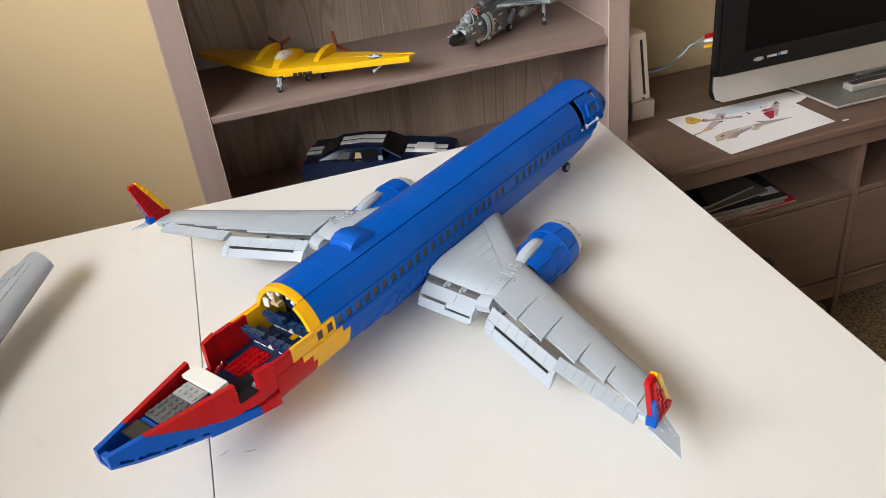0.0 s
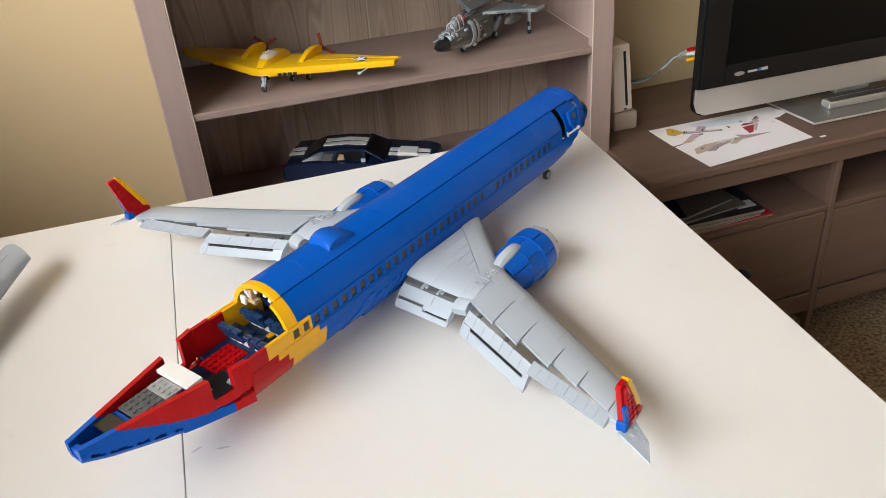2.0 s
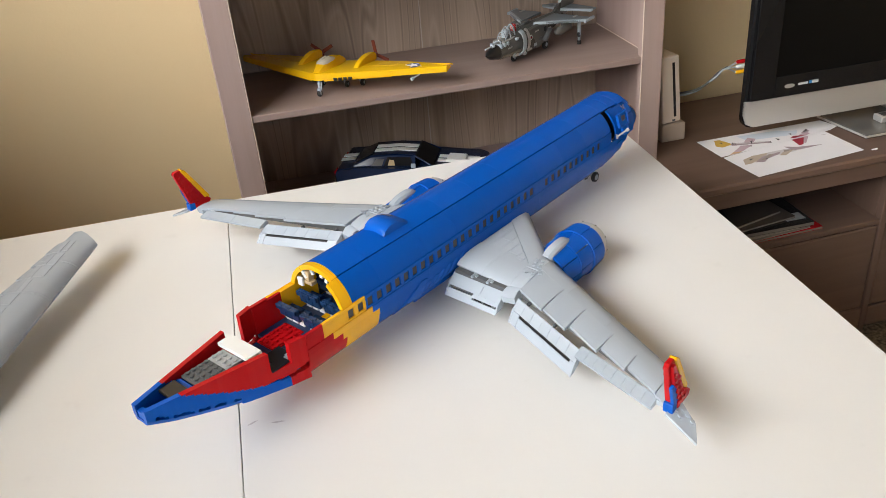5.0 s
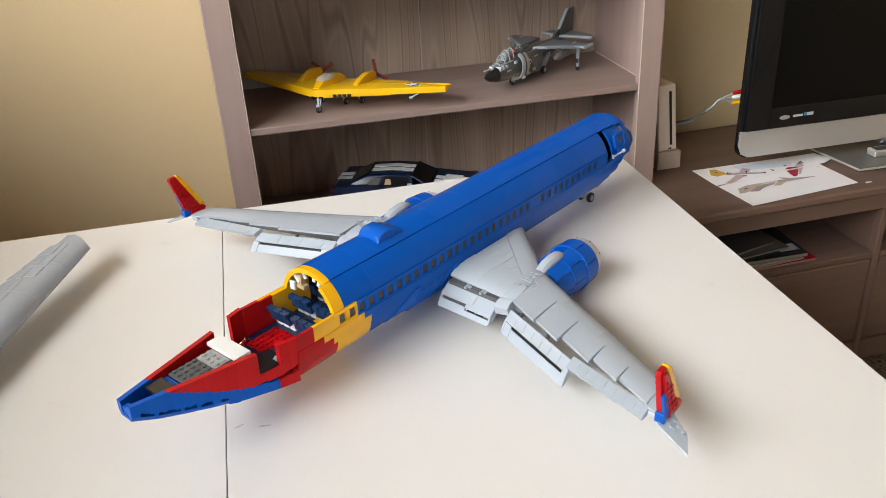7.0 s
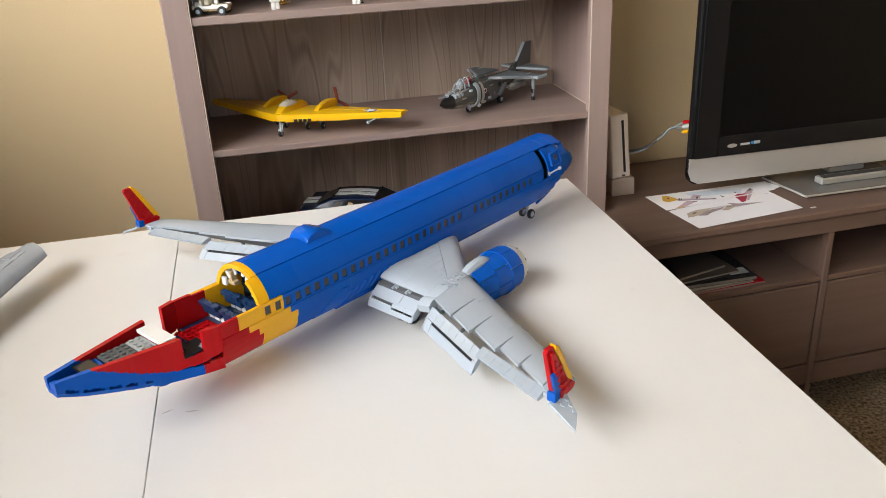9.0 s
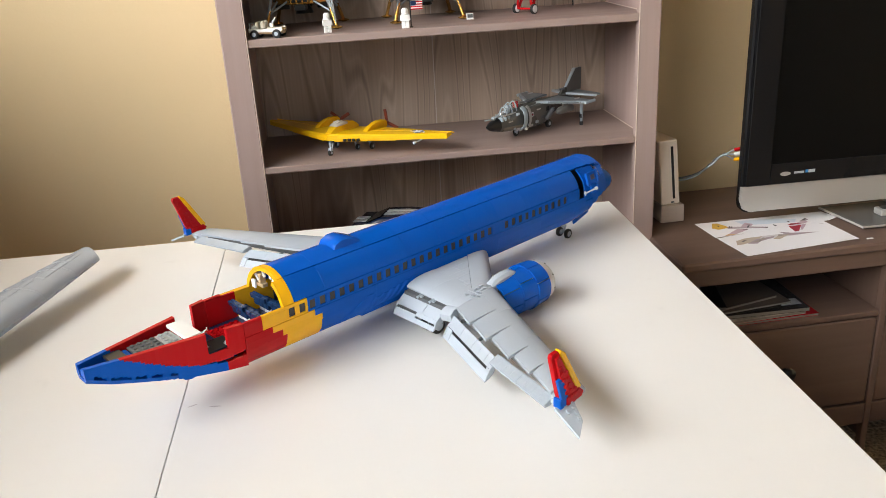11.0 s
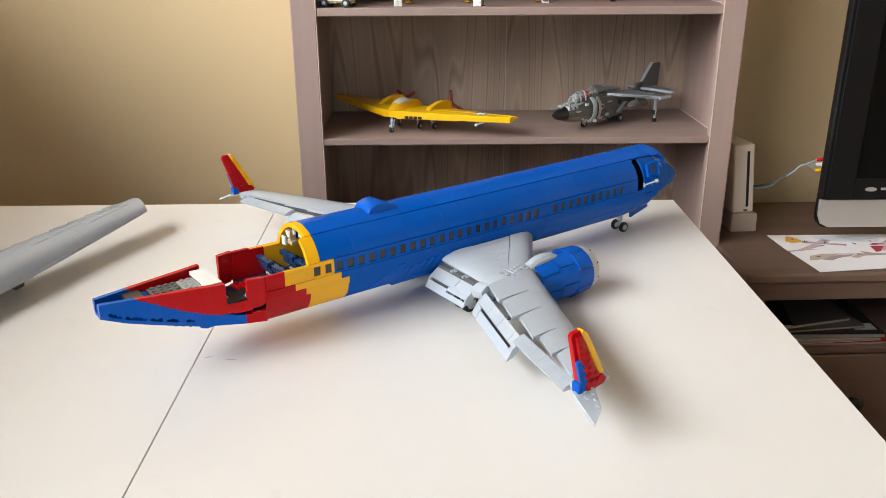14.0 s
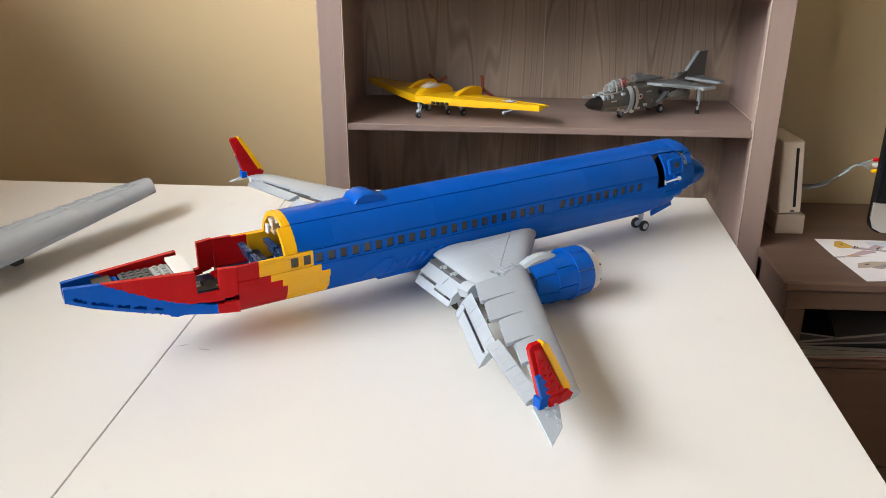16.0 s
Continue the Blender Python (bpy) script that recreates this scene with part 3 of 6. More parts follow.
def tail_wall(side, spans, mat, lower):
    """Columns of bricks, one stud each, in runs; lower: the blue pieces below the stepped line."""
    for u0, u1, top in spans:
        n = max(1, round((u1 - u0) / STUD * 2))
        for i in range(n):
            a, b = u0 + (u1 - u0) * i / n, u0 + (u1 - u0) * (i + 1) / n
            c = (a + b) / 2
            line = colour_line(c)
            line = min(keel(c) + max(0, round((line - keel(c)) / 1.6)) * 1.6, top)
            lo, hi = ((keel(a), keel(b)), line) if lower else ((line, line), top)
            if line <= keel(c) + 0.5:
                lo = (keel(a), keel(b))
            if hi - max(lo) < 0.5:
                continue
            o = 0.0 if lower else 0.2
            if not lower and c > -480:  # a wedge of shadow opens towards the hull
                lo = tuple(w + (c + 480) * 0.15 for w in lo)
            bm = bmesh.new()
            out, inn = (half_width(a) + o, half_width(b) + o), (half_width(a) - 6, half_width(b) - 6)
            tuck = 3 if lower and c < -508 else 0
            rows = [[mm(a, side * (out[0] - tuck), lo[0]), mm(b, side * (out[1] - tuck), lo[1]), mm(b, side * inn[1], lo[1]), mm(a, side * inn[0], lo[0])]]
            if tuck and hi - max(lo) > 7:
                rows.append([mm(a, side * out[0], lo[0] + 5.4), mm(b, side * out[1], lo[1] + 5.4), mm(b, side * inn[1], lo[1] + 5.4), mm(a, side * inn[0], lo[0] + 5.4)])
            loft(bm, rows + [[mm(a, side * out[0], hi), mm(b, side * out[1], hi), mm(b, side * inn[1], hi), mm(a, side * inn[0], hi)]])
            brick = part("tail_brick", bm, TAIL_RED if c > -452 else mat, plane)
            if lower and hi - max(lo) > 11 and any(p < c < q for p, q in SLOTS):
                # an open slot between the keel plate and the brick above
                rise = (8.6, 7.6, 9.2)[i % 3]
                for v in brick.data.vertices:
                    if v.co.z < (max(lo) + 6.0) * MM:
                        v.co.z = (max(lo) + rise) * MM
                bm = bmesh.new()
                lid = (lo[0] + 5.4, lo[1] + 5.4)
                loft(bm, [[mm(a, side * (out[0] - 3), lo[0]), mm(b, side * (out[1] - 3), lo[1]), mm(b, side * inn[1], lo[1]), mm(a, side * inn[0], lo[0])], [mm(a, side * out[0], lid[0]), mm(b, side * out[1], lid[1]), mm(b, side * inn[1], lid[1]), mm(a, side * inn[0], lid[0])]])
                part("keel_edge", bm, mat, plane)


RIGHT_SPANS = [(-602, -472, 104), (-472, -448, 79), (-448, -428.4, 104)]
LEFT_SPANS = [(-602, -474, 104), (-474, -448, 74), (-448, -428.4, 107)]
for lower, mat in ((False, TAIL_RED), (True, TAIL_BLUE)):
    tail_wall(-1, RIGHT_SPANS, mat, lower)
    tail_wall(1, LEFT_SPANS, mat, lower)
# crest plates on the walls, seam plate between hull and tail
bm = bmesh.new()
block(bm, mm(-428.2, 40.5, 104.9), mm(-406, 45.5, 107), 0.0004)
part("wall_cap", bm, RED, plane)
# keel floor of the tail
bm = bmesh.new()
us = [-602, -560, -520, -480, -428.4]
loft(bm, [[mm(u, -half_width(u) + 5.9, keel(u) + 0.4), mm(u, half_width(u) - 5.9, keel(u) + 0.4), mm(u, half_width(u) - 5.9, keel(u) + 4), mm(u, -half_width(u) + 5.9, keel(u) + 4)] for u in us])
part("keel_plate", bm, BLUE, plane)
for u, long, v, low in ((-527, 5, 19, 3.4), (-519, 5, 20, 3.6), (-511, 7, 21, 4.6)):
    bm = bmesh.new()
    block(bm, mm(u, -v, keel(u) - low), mm(u + long, v, keel(u) + 1), 0.0004)
    part("keel_brick", bm, BLUE, plane)
bm = bmesh.new()
rings = []
for v in (-26, 26):
    rings.append([mm(u, v, keel(u) + w) for u, w in ((-503, -1.5), (-500, -5.4), (-493, -6.4), (-484, -4.6), (-470, -1.6), (-470, 2.5), (-503, 3.5))])
loft(bm, rings)
part("keel_slope", bm, BLUE, plane, smooth=40)
bm = bmesh.new()
block(bm, mm(-601, -5.2, 87), mm(-594, 5.2, 99), 0.0006)
part("tail_end", bm, BLUE, plane)
# plates laid across the tail
bm = bmesh.new()
block(bm, mm(-489, -26, 98), mm(-470, 25, 102.6), 0.0004)
part("white_tile", bm, WHITE, plane)
bm = bmesh.new()
block(bm, mm(-509, -16, 95), mm(-489.4, 16, 98), 0.0003)
for i in range(2):
    for k in range(4):
        stud(bm, -504 + 8 * i, -12 + 8 * k, 98)
part("studded_plate", bm, plastic("pale_grey_plastic", (0.36, 0.37, 0.37), 0.35, spec=0.2), plane)
bm = bmesh.new()
block(bm, mm(-543, -16, 94.6), mm(-509.4, 16, 97.6), 0.0003)
for i in range(4):
    for k in range(4):
        stud(bm, -538 + 8 * i, -12 + 8 * k, 97.6)
part("studded_plate", bm, plastic("mid_grey_plastic", (0.10, 0.105, 0.11), 0.35, spec=0.2), plane)
bm = bmesh.new()
block(bm, mm(-572, -12, 97), mm(-553, 12, 101), 0.0004)
part("black_tile", bm, DARK, plane)
bm = bmesh.new()
block(bm, mm(-552, -14, 92), mm(-545.4, 14, 97), 0.0004)
part("blue_plate", bm, BLUE, plane)


# nose with the unfinished flight deck
def oval(u, half, top, bottom, n=28):
    c, h = (top + bottom) / 2, (top - bottom) / 2
    return [mm(u, half * math.sin(2 * math.pi * i / n), c + h * math.cos(2 * math.pi * i / n)) for i in range(n)]


def nose():
    hull_plate("roof_panel", BLUE, 222, 250, -33, 33, r=49.4, thick=4)
    hull_plate("roof_panel", BLUE, 250, 272, -34, 34, r=49.7, thick=5, c=92)
    hull_plate("roof_panel", BLUE, 272, 290, -37, 37, r=49.8, thick=5, c=92)
    hull_plate("roof_panel", BLUE, 290, 301, -40, 40, r=47.4, thick=6, c=91)
    hull_plate("roof_panel", BLUE, 301, 309, -44, 44, r=43.4, thick=6, c=90)
    hull_plate("side_panel", BLUE, 222, 246, -98, -34.5)
    hull_plate("side_panel", BLUE, 246, 276, -98, -36.5, r=48.4)
    hull_plate("side_panel", BLUE, 276, 300, -98, -38.5, r=46)
    hull_plate("side_panel", BLUE, 239, 256, 33.8, 98, r=47.4)
    hull_plate("side_panel", BLUE, 256, 278, 35.5, 98, r=46.6)
    hull_plate("side_panel", BLUE, 278, 302, 64, 98, r=45)
    hull_plate("side_panel", BLUE, 291, 302, 41, 63.6, r=44)
    hull_plate("side_window", CLEAR, 279.5, 290.5, 39.5, 63.6, r=44.6, thick=1.5)
    hull_plate("window_post", BLUE, 276.5, 279.3, 38.5, 64, r=45.6)
    for u0, u1, r, c in ((240, 264, 47.5, 91.5), (264, 284, 44.5, 93.5), (284, 302, 41, 96)):
        hull_plate("lower_panel", BLUE, u0, u1, 98, 180, r=r, c=c)
        hull_plate("lower_panel", BLUE, u0, u1, -180, -98, r=r, c=c)
    bm = bmesh.new()
    prism(bm, [mm(218, -30, 70), mm(300, -24, 72), mm(300, 24, 72), mm(218, 30, 70)], mm(0, 0, 3))
    block(bm, mm(296, -28, 72), mm(300, 28, 110))
    part("flight_deck_floor", bm, DARK, plane)
    bm = bmesh.new()
    loft(bm, [oval(302.3, 41, 117, 57), oval(318, 38, 115, 60), oval(335, 32, 110, 62.5), oval(350, 25, 103, 65.5), oval(362, 16.5, 97, 67), oval(370, 8.5, 91.5, 76), oval(373, 3, 87, 81)])
    part("nose_cone", bm, BLUE, plane, smooth=50)
    bm = bmesh.new()
    for s in (-1, 1):
        prism(bm, [mm(303, s * 36, 115), mm(307, s * 29, 125), mm(310, s * 1, 131), mm(322, s * 1, 114.5), mm(317, s * 26, 113)], mm(0, s * 0.8, 1.5))
    part("windscreen", bm, CLEAR, plane, "clear cockpit windscreen")
    # open door with its hinge bar
    d = new("door")
    d.parent = plane
    d.matrix_basis = pose(0.241, -0.0475, 0.108, -13, -7, -6)
    bm = bmesh.new()
    prism(bm, [mm(0, -3, -3), mm(4, -3, -6), mm(27, -3, -6), mm(27, -3, 19), mm(2, -3, 19), mm(0, -3, 16)], mm(0, 2.4, 0), 0.0005)
    for a, b in (((0, -5.6, -3), (5, -3.1, 18)), ((23.5, -5, -5), (27, -3.1, 18.6)), ((5.2, -5, 15.4), (23.3, -3.1, 19)), ((5.2, -5, -5.6), (23.3, -3.1, -2.4)), ((9, -3, -20), (25, 2, -16.6)), ((9, -3, -16.4), (12.6, 2, -6.2)), ((21.6, -3, -16.4), (25, 2, -6.2)), ((12.8, -1, -16.4), (21.4, 2, -6.2))):
        block(bm, mm(*a), mm(*b), 0.0005)
    part("door_panel", bm, BLUE, d)
    bm = bmesh.new()
    block(bm, mm(10, -3.9, 4), mm(19.5, -3.05, 12.5), 0.0003)
    part("door_window", bm, NAVY, d)
    bm = bmesh.new()
    tube(bm, mm(-12, -4, -13), mm(13, -7.5, -12), 1.5 * MM, n=8)
    turned(bm, mm(13, -7.5, -12), (1, -0.1, 0.05), [(-0.002, 0.0016), (-0.001, 0.003), (0.002, 0.003), (0.003, 0.0016)], 10)
    tube(bm, mm(-10, -3.6, -16.5), mm(-10, -3.6, -9.5), 1.5 * MM, n=8)
    part("hinge_bar", bm, GREY, d, "light grey hinge bar")


nose()


# landing gear
def wheel(parent, u, v, w, r, wide):
    bm = bmesh.new()
    prof = [(-wide / 2, r * 0.62), (-wide / 2, r * 0.9), (-wide * 0.3, r), (wide * 0.3, r), (wide / 2, r * 0.9), (wide / 2, r * 0.62)]
    turned(bm, mm(u, v, w), (0, 1, 0), [(d * MM, q * MM) for d, q in prof], 24)
    t = part("tyre", bm, RUBBER, parent, smooth=40)
    bm = bmesh.new()
    turned(bm, mm(u, v, w), (0, 1, 0), [(d * MM, q * MM) for d, q in ((-wide / 2 - 0.3, 1.6), (-wide / 2 - 0.3, r * 0.58), (wide / 2 + 0.3, r * 0.58), (wide / 2 + 0.3, 1.6))], 16)
    part("rim", bm, GREY, t, smooth=40)


gear = new("nose_gear")
gear.parent = plane
bm = bmesh.new()
tube(bm, mm(247, 0, 44), mm(243, 0, 9), 2.6 * MM, n=10)
tube(bm, mm(243, -9, 9), mm(243, 9, 9), 1.8 * MM, n=8)
block(bm, mm(240, -3.5, 18), mm(246, 3.5, 28), 0.0005)
part("strut", bm, GREY, gear, smooth=40)
for v in (-9, 9):
    wheel(gear, 243, v, 8.6, 8.6, 6)
bm = bmesh.new()
block(bm, mm(0, -1.6, -4.5), mm(44, 1.6, 4.5), 0.0005, pose(0.245, -0.018, 0.032, 0, -15, 0))
block(bm, mm(268, -19, 36), mm(274, -15, 46), 0.0004)
part("gear_door", bm, BLUE, plane)
for s in (1, -1):
    gear = new("main_gear")
    gear.parent = plane
    bm = bmesh.new()
    tube(bm, mm(-157, s * 88, 48), mm(-159, s * 84, 13), 3 * MM, n=10)
    tube(bm, mm(-159, s * 74, 13), mm(-159, s * 94, 13), 2 * MM, n=8)
    part("strut", bm, GREY, gear, smooth=40)
    for v in (76, 92):
        wheel(gear, -159, s * v, 13, 13, 9)


# wings
def edge_u(v):
    """Leading edge, by the distance v from the middle."""
    return -8 - (v - 50) * 0.93 if v < 136 else -88 - (v - 136) * 0.517


def top_w(v):
    return 72 - (v - 50) * 0.055 if v < 150 else 66.5 - (v - 150) * 0.010


def wing(s):
    """One wing with its engine, flaps and upturned tip; s = -1: starboard."""
    wg = new("wing")
    wg.parent = plane
    wg["label"] = "light grey wing of curved and flat plates"

    def p(u, v, w):
        return mm(u, s * v, w)

    # rounded leading edge, inner and outer
    def nose_strip(name, stations):
        bm = bmesh.new()
        rings = []
        for v, d in stations:
            u, t = edge_u(v), top_w(v)
            h = 22 if v < 137 else 22 - (v - 137) * 0.045
            prof = [(-d, 1.4 if v > 136 else 0), (-d * 0.55, 0.6 if v > 136 else -0.4), (-d * 0.25, -2.2), (-d * 0.08, -h * 0.3), (0, -h * 0.55), (-d * 0.1, -h * 0.85), (-d * 0.5, -h), (-d, -h)]
            rings.append([p(u + a, v, t + b) for a, b in prof])
        loft(bm, rings)
        part(name, bm, GREY, wg, smooth=40)

    nose_strip("leading_edge", [(49, 44), (92, 44), (136, 44)])
    for v0, v1 in ((136.5, 205), (205.3, 275), (275.3, 388)):
        nose_strip("leading_edge", [(v0, 34 - (v0 - 136) * 0.03), (v1, 34 - (v1 - 136) * 0.03)])

    # inner wing: flat tiles of mixed lengths, then long curved plates towards the rear
    def tile(name, corners, g=0.06, up=0.0):
        (u0, v0), (u1, v1), (u2, v2), (u3, v3) = corners
        bm = bmesh.new()
        q = [p(u0 - g, v0 + g, top_w(v0) - 5), p(u1 - g, v1 - g, top_w(v1) - 5), p(u2 + g, v2 - g, top_w(v2) - 5), p(u3 + g, v3 + g, top_w(v3) - 5)]
        prism(bm, q, mm(0, 0, 5.0 + up), 0.00022)
        part(name, bm, GREY, wg)

    cols = [(50, 64, -74), (64, 80, -96), (80, 92, -88), (92, 108, -118), (108, 118, -112), (118, 133, -124), (133, 150, -130)]
    for i, (v0, v1, cut) in enumerate(cols):
        f0, f1 = edge_u(v0) - 44.6, edge_u(v1) - 44.6
        cut = min(cut, f1 - 4)
        mid = -126 - 3 * (i % 2) if cut > -122 else -134
        tile("wing_tile", [(f0, v0), (f1, v1), (cut, v1), (cut, v0)], 0.16 + 0.06 * (i % 2))
        tile("wing_tile", [(cut, v0), (cut, v1), (mid, v1), (mid, v0)], 0.15, 0.12 * (i % 3))
    for v0, v1 in ((50, 89.9), (90.1, 133), (133.2, 150)):
        bm = bmesh.new()
        rings = []
        for v in (v0, v1):
            t = top_w(v)
            top = [(-122.5 if v < 109 else -129, 0.5), (-140, 0.75), (-152, 0.0), (-163, -2.0), (-171, -5.0), (-174, -7.5)]
            rings.append([p(a, v, t + b) for a, b in top] + [p(-172, v, t - 11), p(-130, v, t - 6)])
        loft(bm, rings)
        part("curved_plate", bm, GREY, wg, smooth=40)
    bm = bmesh.new()
    prism(bm, [p(-45, 48, 52), p(-130, 134, 50), p(-168, 150, 50), p(-165, 48, 52)], mm(0, 0, 12))
    part("wing_core", bm, DGREY, wg)

    # outer wing: overlapping curved plates, each a little proud of the next
    corners = [(-178, 152), (-201, 198), (-218, 241), (-232, 290), (-242, 329), (-257, 372), (-266, 388)]
    for i, ((_, v0), (uc, v1)) in enumerate(zip(corners, corners[1:])):
        bm = bmesh.new()
        dv = v1 - v0
        rings = []
        for v, ub in ((v0, uc + 0.50 * dv), (v1 - 0.7, uc)):
            uf = edge_u(v) - 33.6 + (v - 136) * 0.03
            t = top_w(v)
            n = 6
            top = []
            for k in range(n + 1):
                f = k / n
                top.append((uf - 0.3 + (ub - uf + 0.3) * f, t + 1.5 + 0.6 * f - 3.4 * f * f + (0.0 if v == v0 else 2.2 * f)))
            rings.append([p(a, v, b) for a, b in top] + [p(top[-1][0], v, top[-1][1] - 3.4), p(top[0][0], v, top[0][1] - 4)])
        loft(bm, rings)
        part("curved_plate", bm, GREY, wg, smooth=40)
    bm = bmesh.new()
    prism(bm, [p(-128, 140, 50), p(-222, 372, 52), p(-246, 372, 52), p(-192, 215, 50), p(-175, 152, 50)], mm(0, 0, 11))
    part("wing_core", bm, DGREY, wg)
    bm = bmesh.new()
    for i in range(3):
        for k in range(2):
            stud(bm, -113 - 7.5 * i, s * (134 + 8 * k + 2 * i), 68.6)
    block(bm, p(-134, 130, 66), p(-108, 148, 68.5), 0.0003)
    part("studded_plate", bm, GREY, wg)
    bm = bmesh.new()
    for k in range(3):
        stud(bm, -146 + 3 * k, s * (139 + 8 * k), 68.2)
    part("stud_row", bm, GREY, wg)

    # flaps, let down
    def flap(name, a, b, length, angle, thick, lift=0.0, back=0.0):
        """A slab hung from the line a-b."""
        bm = bmesh.new()
        d = Vector((-math.cos(radians(angle)), 0, -math.sin(radians(angle))))
        up = Vector((-math.sin(radians(angle)), 0, math.cos(radians(angle))))
        rings = []
        for (u, v, w) in (a, b):
            o = Vector((u, s * v, w)) + up * lift + d * back
            ring = [o, o + d * length * 0.75, o + d * length, o + d * length * 0.98 - up * thick * 0.5, o + d * length * 0.5 - up * thick, o - up * thick]
            rings.append([q * MM for q in ring])
        loft(bm, rings)
        return part(name, bm, GREY, wg, smooth=30)

    flap("inner_flap", (-178, 49.5, 57), (-178, 130, 55), 19, 34, 4)
    flap("flap_tile", (-182, 62, 54.4), (-182, 100, 53.5), 12, 34, 1, lift=0.5)
    flap("inner_flap", (-195.5, 50, 42.5), (-195.5, 90, 41.5), 11.5, 60, 4)
    flap("inner_flap", (-188, 90.4, 47), (-188, 129, 46), 11, 40, 4, lift=1.5)
    flap("inner_flap", (-197, 90.4, 37.5), (-197, 129, 36.5), 7, 62, 4, lift=1.5)
    for v in (49.6, 128.6):
        bm = bmesh.new()
        prism(bm, [p(-184, v, 52), p(-196, v, 43.5), p(-201, v, 33), p(-190, v, 34), p(-179, v, 44)], p(0, 2.2, 0))
        part("flap_end", bm, GREY, wg)
    bm = bmesh.new()
    prism(bm, [p(-176, 51.9, 36), p(-188, 51.9, 36), p(-191.6, 51.9, 42), p(-178, 51.9, 51)], p(0, 76.5, 0))
    part("flap_beam", bm, DGREY, wg)
    bm = bmesh.new()
    block(bm, p(-180, 51, 48), p(-168, 131, 60), 0.0004)
    part("flap_beam", bm, DGREY, wg)
    for v in (80, 104):
        bm = bmesh.new()
        tube(bm, p(-172, v, 60.6), p(-182, v, 59.4), 1.9 * MM, n=8)
        tube(bm, p(-176, v + 5, 60.6), p(-180, v + 5, 60.2), 1.9 * MM, n=8)
        part("flap_link", bm, BLUEGREY, wg, smooth=40)
    bm = bmesh.new()
    loft(bm, [[p(u, 131, w) for u, w in ((-174, 61), (-183, 60), (-190, 54), (-186, 43), (-174, 44))], [p(u, 150, w) for u, w in ((-172, 63), (-181, 62), (-188, 56), (-185, 46), (-172, 46))]])
    part("flap_fairing", bm, GREY, wg, smooth=35)

    # outer flap: a row of tiles, an open slit, a curved lower plate, closed ends
    def along(k, du, w):
        """A point of the flap's hinge line, k from 0 inboard to 1 outboard."""
        return (-184 - 45 * k + du, 153 + 115 * k, w - 1.0 * k)

    edges = [0.0, 0.145, 0.29, 0.43, 0.57, 0.71, 0.855, 1.0]
    for k0, k1 in zip(edges, edges[1:]):
        flap("flap_tile", along(k0 + 0.0012, 0, 56), along(k1 - 0.0012, 0, 56), 15.5, 36, 3.2, lift=0.12 * (round(k0 * 7) % 2))
    for k0, k1 in ((0.0, 0.12), (0.94, 1.0)):
        flap("flap_panel", along(k0, -12.8, 46.6), along(k1, -12.8, 46.6), 15.5, 54, 4)
    flap("lower_flap", along(0.122, -14.6, 43.6), along(0.938, -14.6, 43.6), 12.6, 56, 4)
    for k in (-0.002, 0.988):
        bm = bmesh.new()
        prism(bm, [p(*along(k, du, w)) for du, w in ((-1, 54), (-13.5, 46.5), (-22.5, 34), (-14, 35.5), (-4, 42))], p(-1.2, 2.6, 0))
        part("flap_end", bm, GREY, wg)
    bm = bmesh.new()
    loft(bm, [[p(*along(k, du, w)) for du, w in ((-2, 51), (-12, 44.2), (-15, 39), (-6, 40))] for k in (0.02, 0.98)])
    part("flap_beam", bm, DARK, wg)
    for k in (0.12, 0.55):
        bm = bmesh.new()
        block(bm, p(*along(k, 3, 51)), p(*along(k, 9, 55)) + p(0, 3.6, 0), 0.0004)
        part("flap_clip", bm, DGREY, wg)
    # aileron strip in three lengths
    for v0, v1 in ((268.5, 320), (320.4, 374)):
        k0, k1 = (v0 - 268) / 106, (v1 - 268) / 106
        flap("aileron", (-226 - 29 * k0, v0, 60), (-226 - 29 * k1, v1, 60), 17, 16, 6)
        for i in range(4):
            a, b = v0 + (v1 - v0) * i / 4, v0 + (v1 - v0) * (i + 1) / 4
            q0, q1 = (a - 268) / 106, (b - 268) / 106
            flap("aileron_tile", (-227 - 29 * q0, a + 0.12, 60), (-227 - 29 * q1, b - 0.12, 60), 14.5 + 0.5 * (i % 2), 16, 1.0, lift=0.6)

    # upturned tip
    tip = new("winglet")
    tip.parent = wg
    tip["label"] = "red, yellow and blue upturned wing tip"
    tip.matrix_basis = pose(-0.275, 0, 0.062) @ Matrix.Diagonal((0.87, 1, 0.93, 1)) @ pose(0.275, 0, -0.062)
    bm = bmesh.new()
    prism(bm, [p(-255, 389, 63), p(-270, 389, 71), p(-273, 389, 78), p(-290.5, 391, 132), p(-288, 391, 136), p(-277, 391, 136.5), p(-241.5, 389, 75), p(-239, 389, 64)], mm(0, s * 5.4, 0), 0.0006)
    for i in range(6):
        for k in range(1 + (i < 4) + (i < 2)):
            stud(bm, -266 + 8.6 * k - i * 2.9, s * 389.6, 77 + 9.4 * i, up=(0, -s, 0))
    part("tip_plate", bm, RED, tip)
    bm = bmesh.new()
    prism(bm, [p(-247, 394.6, 61), p(-262, 394.6, 66), p(-268, 394.6, 79), p(-279, 396, 112), p(-285, 396, 131), p(-279, 396, 132), p(-246, 394.6, 79), p(-238, 394.6, 75), p(-238, 394.6, 64)], mm(0, s * 3.2, 0), 0.0006)
    for i in range(6):
        for k in range(1 + (i < 5) + (i < 2)):
            stud(bm, -262 + 8.0 * k - i * 2.9, s * 398.2, 72 + 9.0 * i, up=(0, s, 0))
    part("tip_face", bm, RED, tip)
    bm = bmesh.new()
